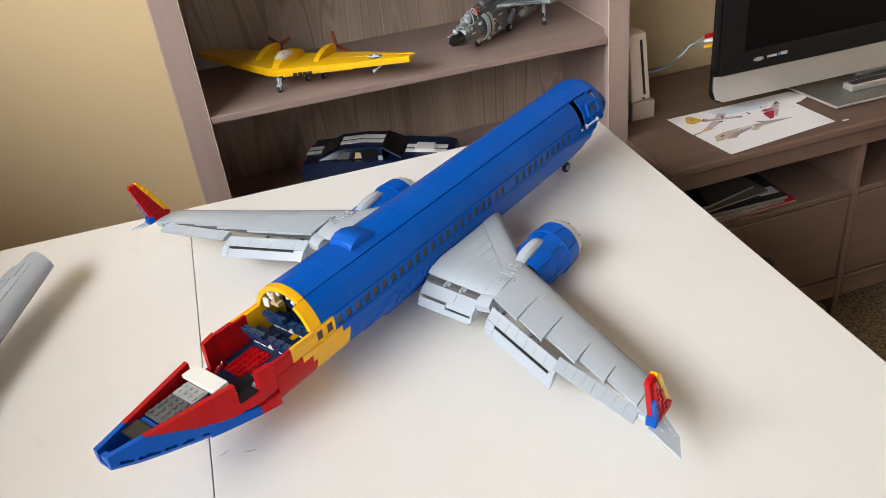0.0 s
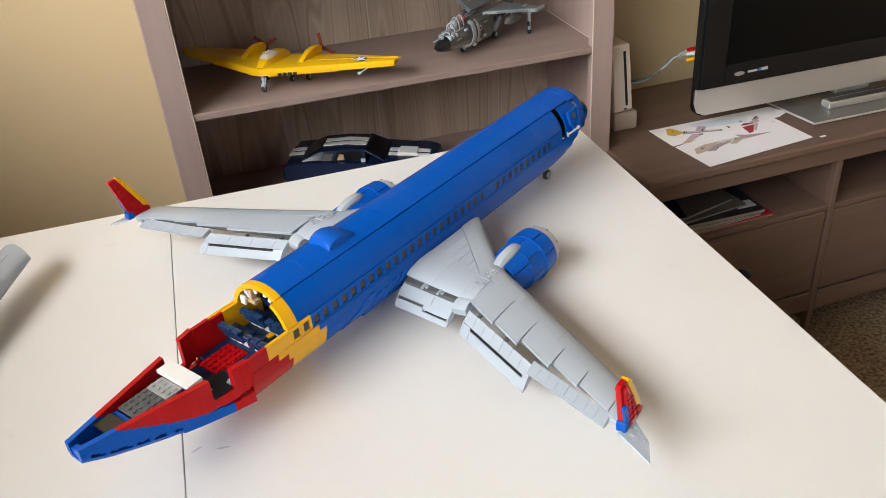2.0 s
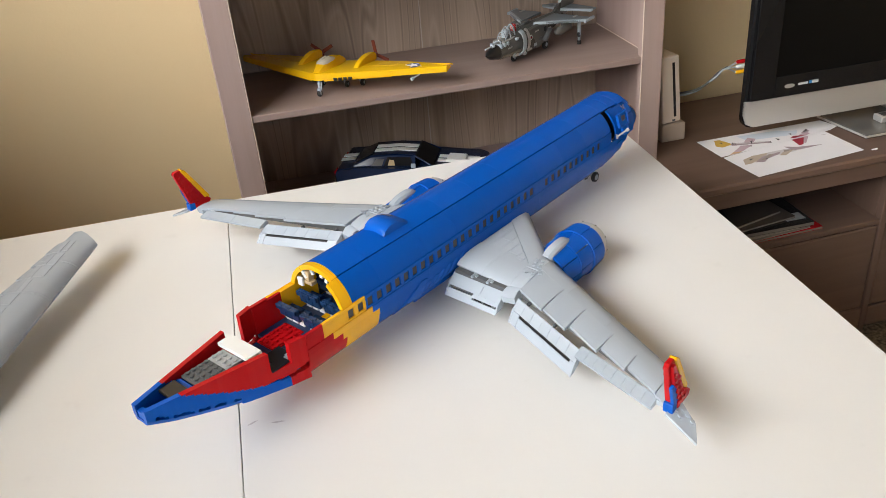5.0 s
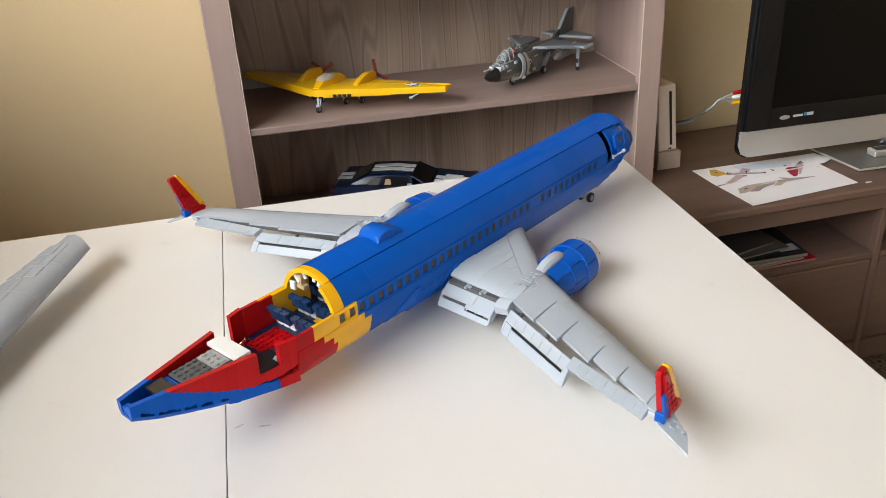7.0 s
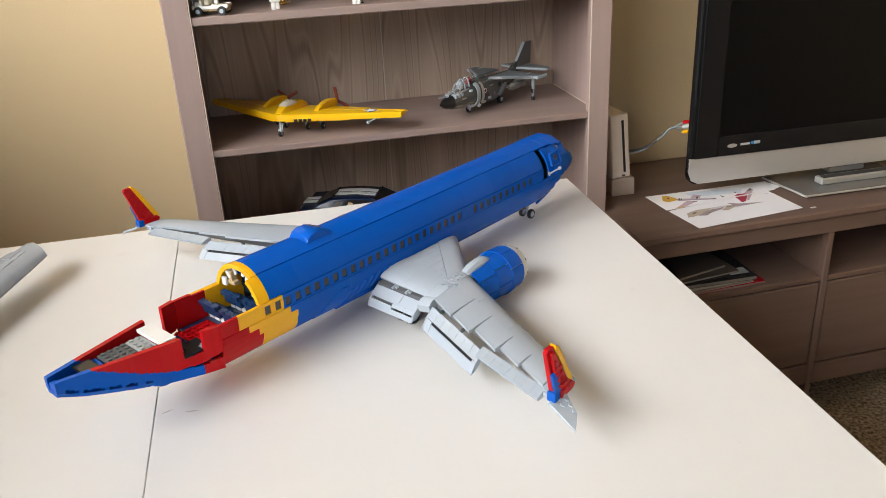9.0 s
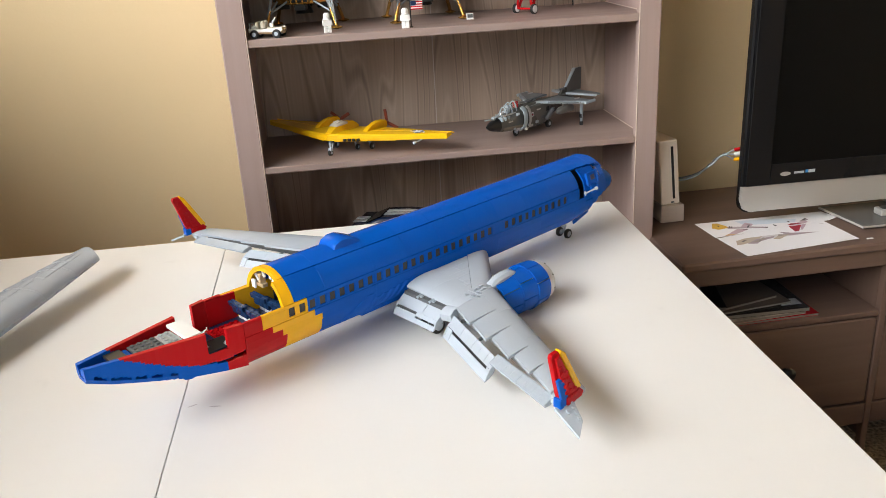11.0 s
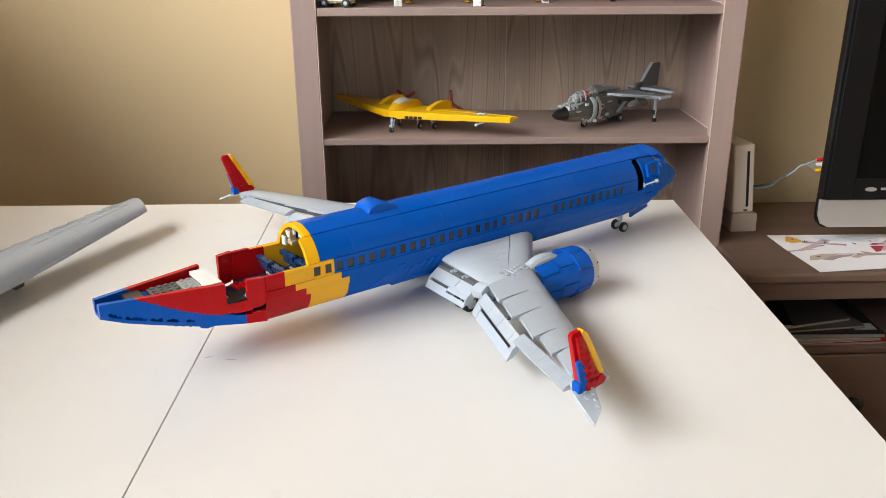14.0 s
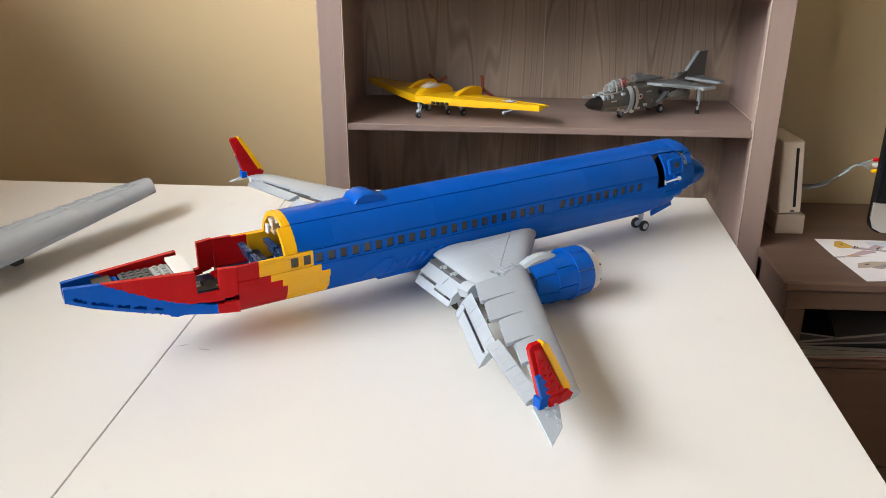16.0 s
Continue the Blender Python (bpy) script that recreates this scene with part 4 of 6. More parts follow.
    prism(bm, [p(-276, 390.5, 134), p(-274.5, 390.5, 137.5), p(-267, 390.5, 132.5), p(-232, 388.5, 76), p(-234, 388.5, 72), p(-240.8, 388.5, 74)], mm(0, s * 7.6, 0), 0.0006)
    for i in range(6):
        stud(bm, -266.5 + i * 5.5, s * 389.3, 126 - 8.9 * i, up=(0, -s, 0))
    part("tip_edge", bm, YELLOW, tip)
    bm = bmesh.new()
    prism(bm, [p(-281, 394.8, 101), p(-271.5, 394.8, 104), p(-259, 394.8, 70), p(-271.5, 394.8, 71)], mm(0, s * 3.6, 0), 0.0005)
    block(bm, p(-275, 388.4, 63), p(-264, 398.6, 75), 0.0006)
    part("tip_root", bm, BLUE, tip)
    bm = bmesh.new()
    prism(bm, [p(-262, 388, 62), p(-235, 388, 64), p(-231, 388, 70), p(-238, 388, 76), p(-262, 388, 74)], mm(0, s * 10.8, 0), 0.0006)
    part("tip_base", bm, RED, tip)
    bm = bmesh.new()
    prism(bm, [p(-262, 376, 56), p(-240, 376, 56), p(-238, 388, 56), p(-263, 388, 56)], mm(0, 0, 6), 0.0006)
    part("tip_mount", bm, GREY, tip)
    bm = bmesh.new()
    q = [p(-279, 393, 65), p(-246, 393, 66), p(-263, 419, 54), p(-286, 430, 48)]
    prism(bm, q, mm(0, -s * 1.0, -3.2), 0.0003)
    for f, g in ((0.14, 0.2), (0.36, 0.2), (0.58, 0.2), (0.8, 0.2), (0.16, 0.55), (0.34, 0.58)):
        a = Vector(q[1]).lerp(Vector(q[2]), f)
        b = Vector(q[0]).lerp(Vector(q[3]), f)
        c = a.lerp(b, g) / MM
        stud(bm, c.x, c.y, c.z, up=(0, s * 0.35, 0.93))
    part("tip_fin", bm, GREY, tip)

    # engine
    en = new("engine")
    en.parent = wg
    ev, ew = 136, 37

    def ring_plate(u0, u1, a0, a1, r0, r1, thick, name, mat):
        bm = bmesh.new()
        n = max(2, int((a1 - a0) / 8))
        rows = []
        for u, d, r in ((u0, -thick, r0), (u0, 0, r0), (u1, 0, r1), (u1, -thick, r1)):
            rows.append([p(u, ev - (r + d) * math.sin(radians(a0 + (a1 - a0) * i / n)), ew + (r + d) * math.cos(radians(a0 + (a1 - a0) * i / n))) for i in range(n + 1)])
        loft(bm, rows, closed=False)
        for k in (0, -1):
            bm.faces.new([bm.verts.new(row[k]) for row in rows])
        return part(name, bm, mat, en, smooth=25)

    for u0, u1, r0, r1, lean in ((-92, -60.6, 28.2, 31.2, 14), (-60, -30.4, 32.0, 32.6, 22), (-30, -3.4, 34.4, 33.0, 4)):
        for a in range(8):
            ring_plate(u0, u1, a * 45 - 21.3 + lean, a * 45 + 21.3 + lean, r0, r1, 3.5, "cowl_panel", BLUE)
    bm = bmesh.new()
    turned(bm, p(-4, ev, ew), (1, 0, 0), [(0, 0.024), (0.0013, 0.0316), (0.007, 0.0312), (0.014, 0.0292), (0.0175, 0.0268), (0.0168, 0.0244), (0.006, 0.0234), (-0.02, 0.0228), (-0.0203, 0.018)], 32)
    part("inlet_lip", bm, plastic("inlet_grey_plastic", (0.54, 0.55, 0.56), 0.3), en, smooth=40)
    bm = bmesh.new()
    for a in (20, 60, 100, 140, -20, -60, -100, -140):
        c = p(9.5, ev - 29.4 * math.sin(radians(a)), ew + 29.4 * math.cos(radians(a)))
        d = Vector((0.3, -s * math.sin(radians(a)), math.cos(radians(a)))) * 0.0006
        tube(bm, c - d, c + d * 0.8, 0.0014, n=8)
    part("inlet_hole", bm, DARK, en)
    bm = bmesh.new()
    turned(bm, p(-84, ev, ew), (1, 0, 0), [(0, 0.006), (0.0002, 0.025), (0.062, 0.0226), (0.0622, 0.006), (0.075, 0.001)], 20)
    turned(bm, p(-108, ev, ew), (1, 0, 0), [(0, 0.008), (0.001, 0.016), (0.024, 0.022), (0.0242, 0.008)], 16)
    part("engine_core", bm, DGREY, en, smooth=40)
    bm = bmesh.new()
    rings = []
    for u, h, b in ((-98, 67, 7), (-86, 72.5, 8), (-70, 74.5, 8), (-58, 74, 7.5), (-49, 71, 6.5), (-43, 66, 4.5)):
        rings.append([p(u, ev - b, 56), p(u, ev - b, h - 4), p(u, ev - b * 0.6, h), p(u, ev + b * 0.6, h), p(u, ev + b, h - 4), p(u, ev + b, 56)])
    loft(bm, rings)
    part("pylon", bm, GREY, en, smooth=30)


wing(-1)
wing(1)


# ---- loose wing lying on the second table ----
def loose_wing():
    """A spare grey wing, tip towards the wall, propped on its flap links."""
    t = empty("loose_wing", pose(-0.687, 1.634, TOP + 0.008, 1.4, 0, -19.5), "light grey toy-brick wing lying loose on the white table", "model wing")
    # local: -y runs from the tip to the root, x across (leading edge at +x)

    def ring(y, front, back, top, low):
        w = front - back
        prof = [(back, top - 6), (back + w * 0.12, top - 1.5), (back + w * 0.35, top), (back + w * 0.62, top - 0.8), (front - w * 0.17, top - 4.5), (front - w * 0.05, top - 4.5 - (top - low - 4.5) * 0.30), (front, top - 4.5 - (top - low - 4.5) * 0.58), (front - w * 0.06, low + 2), (front - w * 0.25, low), (back + w * 0.15, low + 2), (back, low + 6)]
        return [mm(x, y, z) for x, z in prof]

    def edges(y):
        """Front and back edge at a distance y (negative) from the tip."""
        return 24 + 0.012 * y, -27 + 0.12 * y

    cuts = [15, -70, -150, -258, -400]
    for a, b in zip(cuts, cuts[1:]):
        bm = bmesh.new()
        rings = []
        for k in range(3):
            y = a + (b - a) * k / 2 + (-0.35 if k == 0 else 0.35 if k == 2 else 0)
            f, r = edges(y)
            grow = 1.5 * (y < -258)
            row = ring(y, f + grow, r, 52 + grow - 0.01 * y, max(24, 34 + 0.04 * y))
            if y > 0:  # the tip is cut back towards the leading edge
                row = [q - Vector((0, max(0, q.x / MM + 6) * 0.75 * MM, 0)) for q in row]
            rings.append(row)
        loft(bm, rings)
        part("wing_section", bm, GREY, t, smooth=35)
    for i in range(9):
        y0 = -14 - 34 * i
        f, r = edges(y0 - 15)
        bm = bmesh.new()
        prism(bm, [mm(r - 1, y0 - 1, 46.0), mm(r + 19, y0, 50.6), mm(r + 19, y0 - 33, 51.5), mm(r - 5, y0 - 33, 47.4)], mm(0, 0, 2.2), 0.0003)
        part("curved_plate", bm, GREY, t)
        bm = bmesh.new()
        block(bm, mm(r + 20, y0 - 29 - 3 * (i % 2), 50.8), mm(r + 20 + 8 + 4 * (i % 3), y0 - 2, 52.5 - 0.01 * y0), 0.0002)
        part("tile", bm, GREY, t)
    f, r = edges(0)
    for x0, x1, y, z in ((r + 3, r + 13, 19, 40), (r + 14, r + 22, 17, 42)):
        bm = bmesh.new()
        block(bm, mm(x0, 4, z - 4), mm(x1, y, z + 5), 0.0006)
        part("tip_plate", bm, GREY, t)
    for y in (-250, -350):
        bm = bmesh.new()
        block(bm, mm(-58, y - 8, 1.5), mm(-44, y + 8, 30), 0.0008)
        block(bm, mm(-30, y - 8, 1.5), mm(-18, y + 8, 30), 0.0008)
        part("flap_link", bm, DGREY, t)


loose_wing()


# ---- models on the bookcase's shelves ----
S_MID, S_LOW, S_UP = 0.8140, 0.550, 1.074


def small_wheel(parent, p, r, wide, axis=(0, 1, 0)):
    bm = bmesh.new()
    d = Vector(axis).normalized()
    turned(bm, Vector(p) - d * wide / 2, d, [(0, r * 0.5), (0.0001, r * 0.9), (wide * 0.25, r), (wide * 0.75, r), (wide, r * 0.9), (wide + 0.0001, r * 0.5)], 18)
    ty = part("tyre", bm, RUBBER, parent, smooth=40)
    bm = bmesh.new()
    turned(bm, Vector(p) - d * (wide / 2 + 0.0004), d, [(0, r * 0.15), (0.0001, r * 0.48), (wide + 0.0007, r * 0.48), (wide + 0.0008, r * 0.15)], 12)
    part("rim", bm, GREY, ty, smooth=40)


def flying_wing():
    t = empty("model_flying_wing", pose(-0.217, 2.108, S_MID, 0, 0, -127.5), "yellow toy-brick flying wing standing on its wheels on a shelf", "model airplane")
    for s in (1, -1):
        bm = bmesh.new()
        rings = []
        for y, xf, xb, z, th in ((0, 99, -8, 41.5, 14), (60, 76, -20, 40.5, 13), (140, 42, -32, 39, 12), (238, 0, -22, 38, 11)):
            rings.append([mm(xf - 2, s * y, z + th * 0.5), mm(xf, s * y, z + th * 0.35), mm(xf, s * y, z - th * 0.5), mm(xb, s * y, z - th * 0.15), mm(xb, s * y, z + th * 0.1), mm((xf * 2 + xb) / 3, s * y, z + th * 0.55)])
        loft(bm, rings)
        half = part("wing_half", bm, SUNNY, t, smooth=30)
        for i in range(5):
            y0, y1 = 62 + 35 * i, 96 + 35 * i
            xa, xb = 66 - 0.36 * (y0 - 60) - 28, -18 - 0.12 * (y0 - 60)
            bm = bmesh.new()
            prism(bm, [mm(xa, s * y0, 44.6 - i), mm(xa - 12, s * y1, 43.8 - i), mm(xb - 3, s * y1, 39.0 - i), mm(xb, s * y0, 39.8 - i)], mm(0, 0, 3.0), 0.0003)
            part("top_plate", bm, SUNNY, half)
            bm = bmesh.new()
            u = 88 - 0.37 * y0
            block(bm, mm(u - 9, s * (y0 - 34), 34 - i), mm(u - 3, s * (y0 - 8), 37 - i), 0.0004)
            part("front_brick", bm, SUNNY, half)
        for y0, y1 in ((14, 76), (76.4, 138)):
            bm = bmesh.new()
            prism(bm, [mm(98.2 - 0.405 * y0, s * y0, 31.5), mm(98.2 - 0.405 * y1, s * y1, 31.5), mm(88 - 0.405 * y1, s * y1, 31.5), mm(88 - 0.405 * y0, s * y0, 31.5)], mm(0, 0, 4.5), 0.0004)
            part("under_plate", bm, SUNNY, half)
        # engine fairing with its pusher propeller
        bm = bmesh.new()
        prof = [(52, 44), (44, 51), (30, 56), (12, 59), (-6, 60), (-26, 58), (-34, 53), (-34, 40), (40, 40)]
        prism(bm, [mm(u, s * 58, w) for u, w in prof], mm(0, s * 12, 0), 0.0015)
        part("engine_fairing", bm, SUNNY, t)
        bm = bmesh.new()
        turned(bm, mm(-34, s * 64, 47), (-1, 0, 0), [(0, 0.005), (0.010, 0.005), (0.016, 0.0015)], 12)
        for a in (8, 128, 248) if s > 0 else (60, 180, 300):
            m = pose(-0.043, s * 0.064, 0.047) @ Matrix.Rotation(radians(a), 4, "X")
            block(bm, mm(-1.2, -3.8, 2), mm(1.2, 3.8, 30), 0.0008, m)
        part("propeller", bm, BROWNRED, t, "reddish-brown pusher propeller")
        bm = bmesh.new()
        for y, w in ((112, 11), (170, 8)):
            tube(bm, mm(-30, s * y, 36.5), mm(-14, s * y, 39), 2.2 * MM, n=8)
        part("tail_rib", bm, SUNNY, t)
        # main wheels
        bm = bmesh.new()
        tube(bm, mm(18, s * 52, 36), mm(14, s * 52, 8), 2.2 * MM, n=8)
        block(bm, mm(10, s * 49, 16), mm(18, s * 55, 20), 0.0004)
        part("strut", bm, GREY, t, smooth=40)
        small_wheel(t, mm(14, s * 57, 7), 0.007, 0.006)
        bm = bmesh.new()
        tube(bm, mm(34, s * 24, 38), mm(28, s * 24, 8), 2.4 * MM, n=8)
        block(bm, mm(26, s * 21, 20), mm(36, s * 27, 24), 0.0005)
        part("strut", bm, GREY, t, smooth=40)
        small_wheel(t, mm(28, s * 28, 6.5), 0.0065, 0.005)
    bm = bmesh.new()
    rings = [[mm(u, v, w) for v, w in ((-h, 40), (-h, 47), (-h * 0.6, k), (h * 0.6, k), (h, 47), (h, 40))] for u, h, k in ((92, 10, 50), (74, 15, 59), (40, 17, 63), (10, 15, 60), (-8, 11, 51))]
    loft(bm, rings)
    part("centre_body", bm, SUNNY, t, smooth=25)
    bm = bmesh.new()
    for i in range(3):
        for k in range(2):
            stud(bm, 62 - 8 * i, -4 + 8 * k, 66.6)
    rings = [[mm(u, h * math.cos(a), 60 + k * math.sin(a)) for a in [math.pi * j / 8 for j in range(9)]] for u, h, k in ((76, 9, 1), (66, 13, 6), (48, 14, 8), (34, 12, 5), (28, 9, 1))]
    loft(bm, rings, closed=False)
    part("canopy", bm, material("milky_clear_plastic", (0.62, 0.55, 0.42), 0.12), t, "clear studded canopy", smooth=50)
    bm = bmesh.new()
    tube(bm, mm(88, 0, 36), mm(90, 0, 8), 2.2 * MM, n=8)
    tube(bm, mm(82, 4, 34), mm(90, 4, 14), 1.5 * MM, n=8)
    block(bm, mm(87, -4, 10), mm(94, 4, 17), 0.0006)
    block(bm, mm(85, -3, 24), mm(91, 4, 28), 0.0005)
    part("nose_strut", bm, GREY, t, "grey nose gear leg", smooth=40)
    small_wheel(t, mm(91, 0, 6.5), 0.0065, 0.006)
    bm = bmesh.new()
    for v in (-5, 5):
        tube(bm, mm(80, v, 36), mm(84, v * 0.7, 16), 1.6 * MM, n=8)
        block(bm, mm(79, v - 1.5, 28), mm(87, v + 1.5, 31), 0.0004)
    part("gear_brace", bm, DARK, t)
    # star roundel near the outer wing
    bm = bmesh.new()
    tube(bm, mm(6, 170, 42.6), mm(6, 170, 44.9), 0.014, n=24)
    rd = part("roundel", bm, NAVY, t)
    bm = bmesh.new()
    pts = [(0.013 if i % 2 == 0 else 0.005) * Vector((math.cos(math.pi * i / 5), math.sin(math.pi * i / 5), 0)) for i in range(10)]
    prism(bm, [mm(6, 170, 45.0) + q for q in pts], (0, 0, 0.0006))
    block(bm, mm(3, 152, 43.4), mm(9, 188, 44.7))
    part("star", bm, WHITE, rd)
    bm = bmesh.new()
    tube(bm, mm(22, 190, 33), mm(36, 182, 29), 1.4 * MM, n=8)
    turned(bm, mm(36, 182, 29), (1, -0.4, -0.2), [(0, 0.001), (0.0005, 0.0032), (0.005, 0.0032), (0.0055, 0.001)], 10)
    part("probe", bm, GREY, t)
    # intake slots under the leading edge
    bm = bmesh.new()
    for k in range(4):
        u = 97 - 0.385 * (36 + 9 * k)
        block(bm, mm(u - 8, 34 + 9 * k, 33), mm(u + 4.8, 40 + 9 * k, 38.4))
    part("intake", bm, DARK, t)


flying_wing()


WINGGREY = plastic("mid_grey_blue_plastic", (0.16, 0.185, 0.20), 0.35)


def jump_jet():
    t = empty("model_jet", pose(0.207, 2.112, S_MID, 0, 0, -141.5), "dark grey toy-brick jump jet on thin wheels on a shelf", "model airplane")

    def ring(u, h, top, bottom, n=14):
        c, k = (top + bottom) / 2, (top - bottom) / 2
        return [mm(u, h * math.sin(2 * math.pi * i / n), c + k * math.cos(2 * math.pi * i / n)) for i in range(n)]

    bm = bmesh.new()
    loft(bm, [ring(182, 2, 41, 38), ring(172, 9, 47, 30), ring(160, 12, 51, 26), ring(146, 14, 54, 23)])
    part("nose_cone", bm, DARK, t, "black nose cone", smooth=25)
    bm = bmesh.new()
    tube(bm, mm(160, 3, 55), mm(196, 8, 58), 1.5 * MM, n=8)
    turned(bm, mm(158, 3, 55), (1, 0, 0.1), [(0, 0.002), (0.001, 0.004), (0.007, 0.004), (0.008, 0.002)], 10)
    part("probe", bm, GREY, t)
    bm = bmesh.new()
    loft(bm, [ring(145.6, 14, 55, 22), ring(120, 17, 59, 19), ring(92, 20, 64, 17), ring(60, 21, 68, 16), ring(20, 20, 68, 18), ring(-30, 18, 66, 22), ring(-80, 14, 64, 32), ring(-130, 8, 64, 46), ring(-160, 4, 63, 54)])
    part("fuselage", bm, OLIVE, t, smooth=25)
    bm = bmesh.new()
    loft(bm, [ring(138, 13.4, 36, 20.5), ring(110, 17.6, 36, 17.4), ring(78, 20.6, 34, 15.6)])
    part("belly", bm, plastic("khaki_grey_plastic", (0.16, 0.135, 0.105), 0.35), t, smooth=25)
    bm = bmesh.new()
    for i in range(3):
        block(bm, mm(146 - 11 * i, -15, 46), mm(139 - 11 * i, 15, 54.5), 0.001)
    part("nose_band", bm, BLUEGREY, t)
    bm = bmesh.new()
    loft(bm, [ring(138, 6, 59, 52, 12), ring(124, 10, 73, 54, 12), ring(106, 11, 80, 56, 12), ring(90, 10, 80, 58, 12)])
    canopy = part("canopy", bm, CLEAR, t, "clear cockpit canopy", smooth=50)
    for u, h, top in ((137, 7, 59), (123, 10.6, 73.5), (106, 11.6, 80.5), (89, 10.6, 81)):
        bm = bmesh.new()
        loft(bm, [[mm(u + d, (h + o) * math.sin(radians(a)), 54 + (top - 54 + o) * math.cos(radians(a))) for a in range(-84, 85, 14)] for d, o in ((-1.3, -1), (-1.3, 0.6), (1.3, 0.6), (1.3, -1))], closed=False)
        part("canopy_bow", bm, BLUEGREY, canopy, smooth=30)
    for v in (-1, 1):
        bm = bmesh.new()
        block(bm, mm(88, v * 10, 55), mm(138, v * 12.5, 58.5), 0.0005)
        part("canopy_rail", bm, SILVER, canopy)
    bm = bmesh.new()
    loft(bm, [ring(87, 9, 82, 62, 10), ring(76, 9.5, 84, 62, 10), ring(62, 8, 76, 62, 10)])
    part("rear_canopy", bm, CLEAR, t, smooth=50)
    bm = bmesh.new()
    block(bm, mm(75, -6, 64), mm(85, 6, 79), 0.002)
    part("ejection_seat", bm, RED, t, "red seat under the canopy")
    bm = bmesh.new()
    block(bm, mm(106, -6, 58), mm(116, 6, 76), 0.002)
    part("cockpit_block", bm, BLUEGREY, t)
    for s in (1, -1):
        # big curved intake
        bm = bmesh.new()
        rows = []
        for u, r0 in ((74, 21), (80, 22), (86, 20.5), (84, 17.5), (70, 16.5)):
            rows.append([mm(u - 8 * math.sin(radians(a)) * 0.0, s * (14 + r0 * 0.78 * math.cos(radians(a))), 42 + r0 * 1.25 * math.sin(radians(a))) for a in range(-80, 81, 16)])
        loft(bm, rows, closed=False)
        part("intake_ring", bm, BLUEGREY, t, "pale curved intake lip", smooth=35)
        bm = bmesh.new()
        prism(bm, [mm(72, s * 16, 18), mm(72, s * 16, 64), mm(10, s * 16, 66), mm(-20, s * 16, 58), mm(-20, s * 16, 24), mm(20, s * 16, 18)], mm(0, s * 10, 0), 0.003)
        part("side_body", bm, OLIVE, t)
        bm = bmesh.new()
        tube(bm, mm(52, s * 26, 46), mm(52, s * 26.6, 46), 5.5 * MM, n=18)
        ro = part("roundel", bm, WHITE, t)
        bm = bmesh.new()
        tube(bm, mm(52, s * 26.6, 46), mm(52, s * 27.0, 46), 3.4 * MM, n=14)
        part("roundel_ring", bm, NAVY, ro)
        bm = bmesh.new()
        tube(bm, mm(52, s * 27.0, 46), mm(52, s * 27.3, 46), 1.5 * MM, n=10)
        part("roundel_dot", bm, RED, ro)
        bm = bmesh.new()
        rows = []
        for u, r0 in ((60, 21.5), (64, 22.6), (69, 22.2), (68, 20.0)):
            rows.append([mm(u, s * (14 + r0 * 0.78 * math.cos(radians(a))), 42 + r0 * 1.25 * math.sin(radians(a))) for a in range(-70, 71, 14)])
        loft(bm, rows, closed=False)
        part("intake_band", bm, SILVER, t, smooth=35)
        for u, v, w, du, dv, dw, mat in ((92, 12, 17, 10, 6, 7, SILVER), (70, 19, 14, 9, 5, 9, WHITE), (104, 13, 21, 7, 5, 5, BLUEGREY), (58, 22, 20, 14, 5, 5, SILVER), (36, 24, 24, 10, 4, 6, BLUEGREY), (118, 12, 40, 14, 6, 3, SILVER), (96, 17, 52, 9, 5, 5, BLUEGREY), (12, 24, 30, 12, 4, 7, DGREY), (28, 25, 52, 16, 2, 3, SILVER), (-6, 25, 44, 10, 2, 10, DARK), (-40, 12, 36, 12, 6, 8, SILVER)):
            bm = bmesh.new()
            block(bm, mm(u - du / 2, s * v, w), mm(u + du / 2, s * (v + dv), w + dw), 0.0006)
            part("fitting", bm, mat, t)
        # wing, tip post, pylon tank
        bm = bmesh.new()
        prism(bm, [mm(22, s * 16, 65), mm(-14, s * 60, 62), mm(-58, s * 98, 58), mm(-82, s * 98, 58), mm(-62, s * 16, 64)], mm(0, 0, 4), 0.0008)
        w = part("wing", bm, WINGGREY, t, "mid-grey wing")
        bm = bmesh.new()
        for k in range(8):
            f0, f1 = k / 8 + 0.004, (k + 1) / 8 - 0.004
            q = [mm(26 - 82 * f, s * (16 + 82 * f), 64.4 - 7 * f) for f in (f0, f1)]
            prism(bm, [q[0], q[1], q[1] - mm(9, 0, 0), q[0] - mm(9, 0, 0)], mm(0, 0, 5.6), 0.0006)
            part("leading_brick", bm, BLUEGREY, w)
            bm = bmesh.new()
        block(bm, mm(-92, s * 94, 56.5), mm(-52, s * 99, 62.5), 0.0006)
        part("wing_end", bm, BLUEGREY, w)
        bm = bmesh.new()
        block(bm, mm(-72, s * 64, 63), mm(-56, s * 69, 66), 0.0006)
        part("wing_clip", bm, SILVER, w)
        bm = bmesh.new()
        block(bm, mm(-84, s * 65, 24), mm(-77, s * 71, 61), 0.001)
        part("outrigger_leg", bm, BLUEGREY, w)
        small_wheel(w, mm(-80, s * 68, 22), 0.006, 0.005)
        bm = bmesh.new()
        tube(bm, mm(-80, s * 68, 9), mm(-80, s * 68, 26), 0.003, n=10)
        part("outrigger_rod", bm, BLUEGREY, w, smooth=40)
        bm = bmesh.new()
        turned(bm, mm(-80, s * 68, 0), (0, 0, 1), [(0, 0.002), (0.001, 0.0045), (0.008, 0.0045), (0.010, 0.002)], 10)
        part("outrigger_foot", bm, DARK, w, smooth=40)
        bm = bmesh.new()
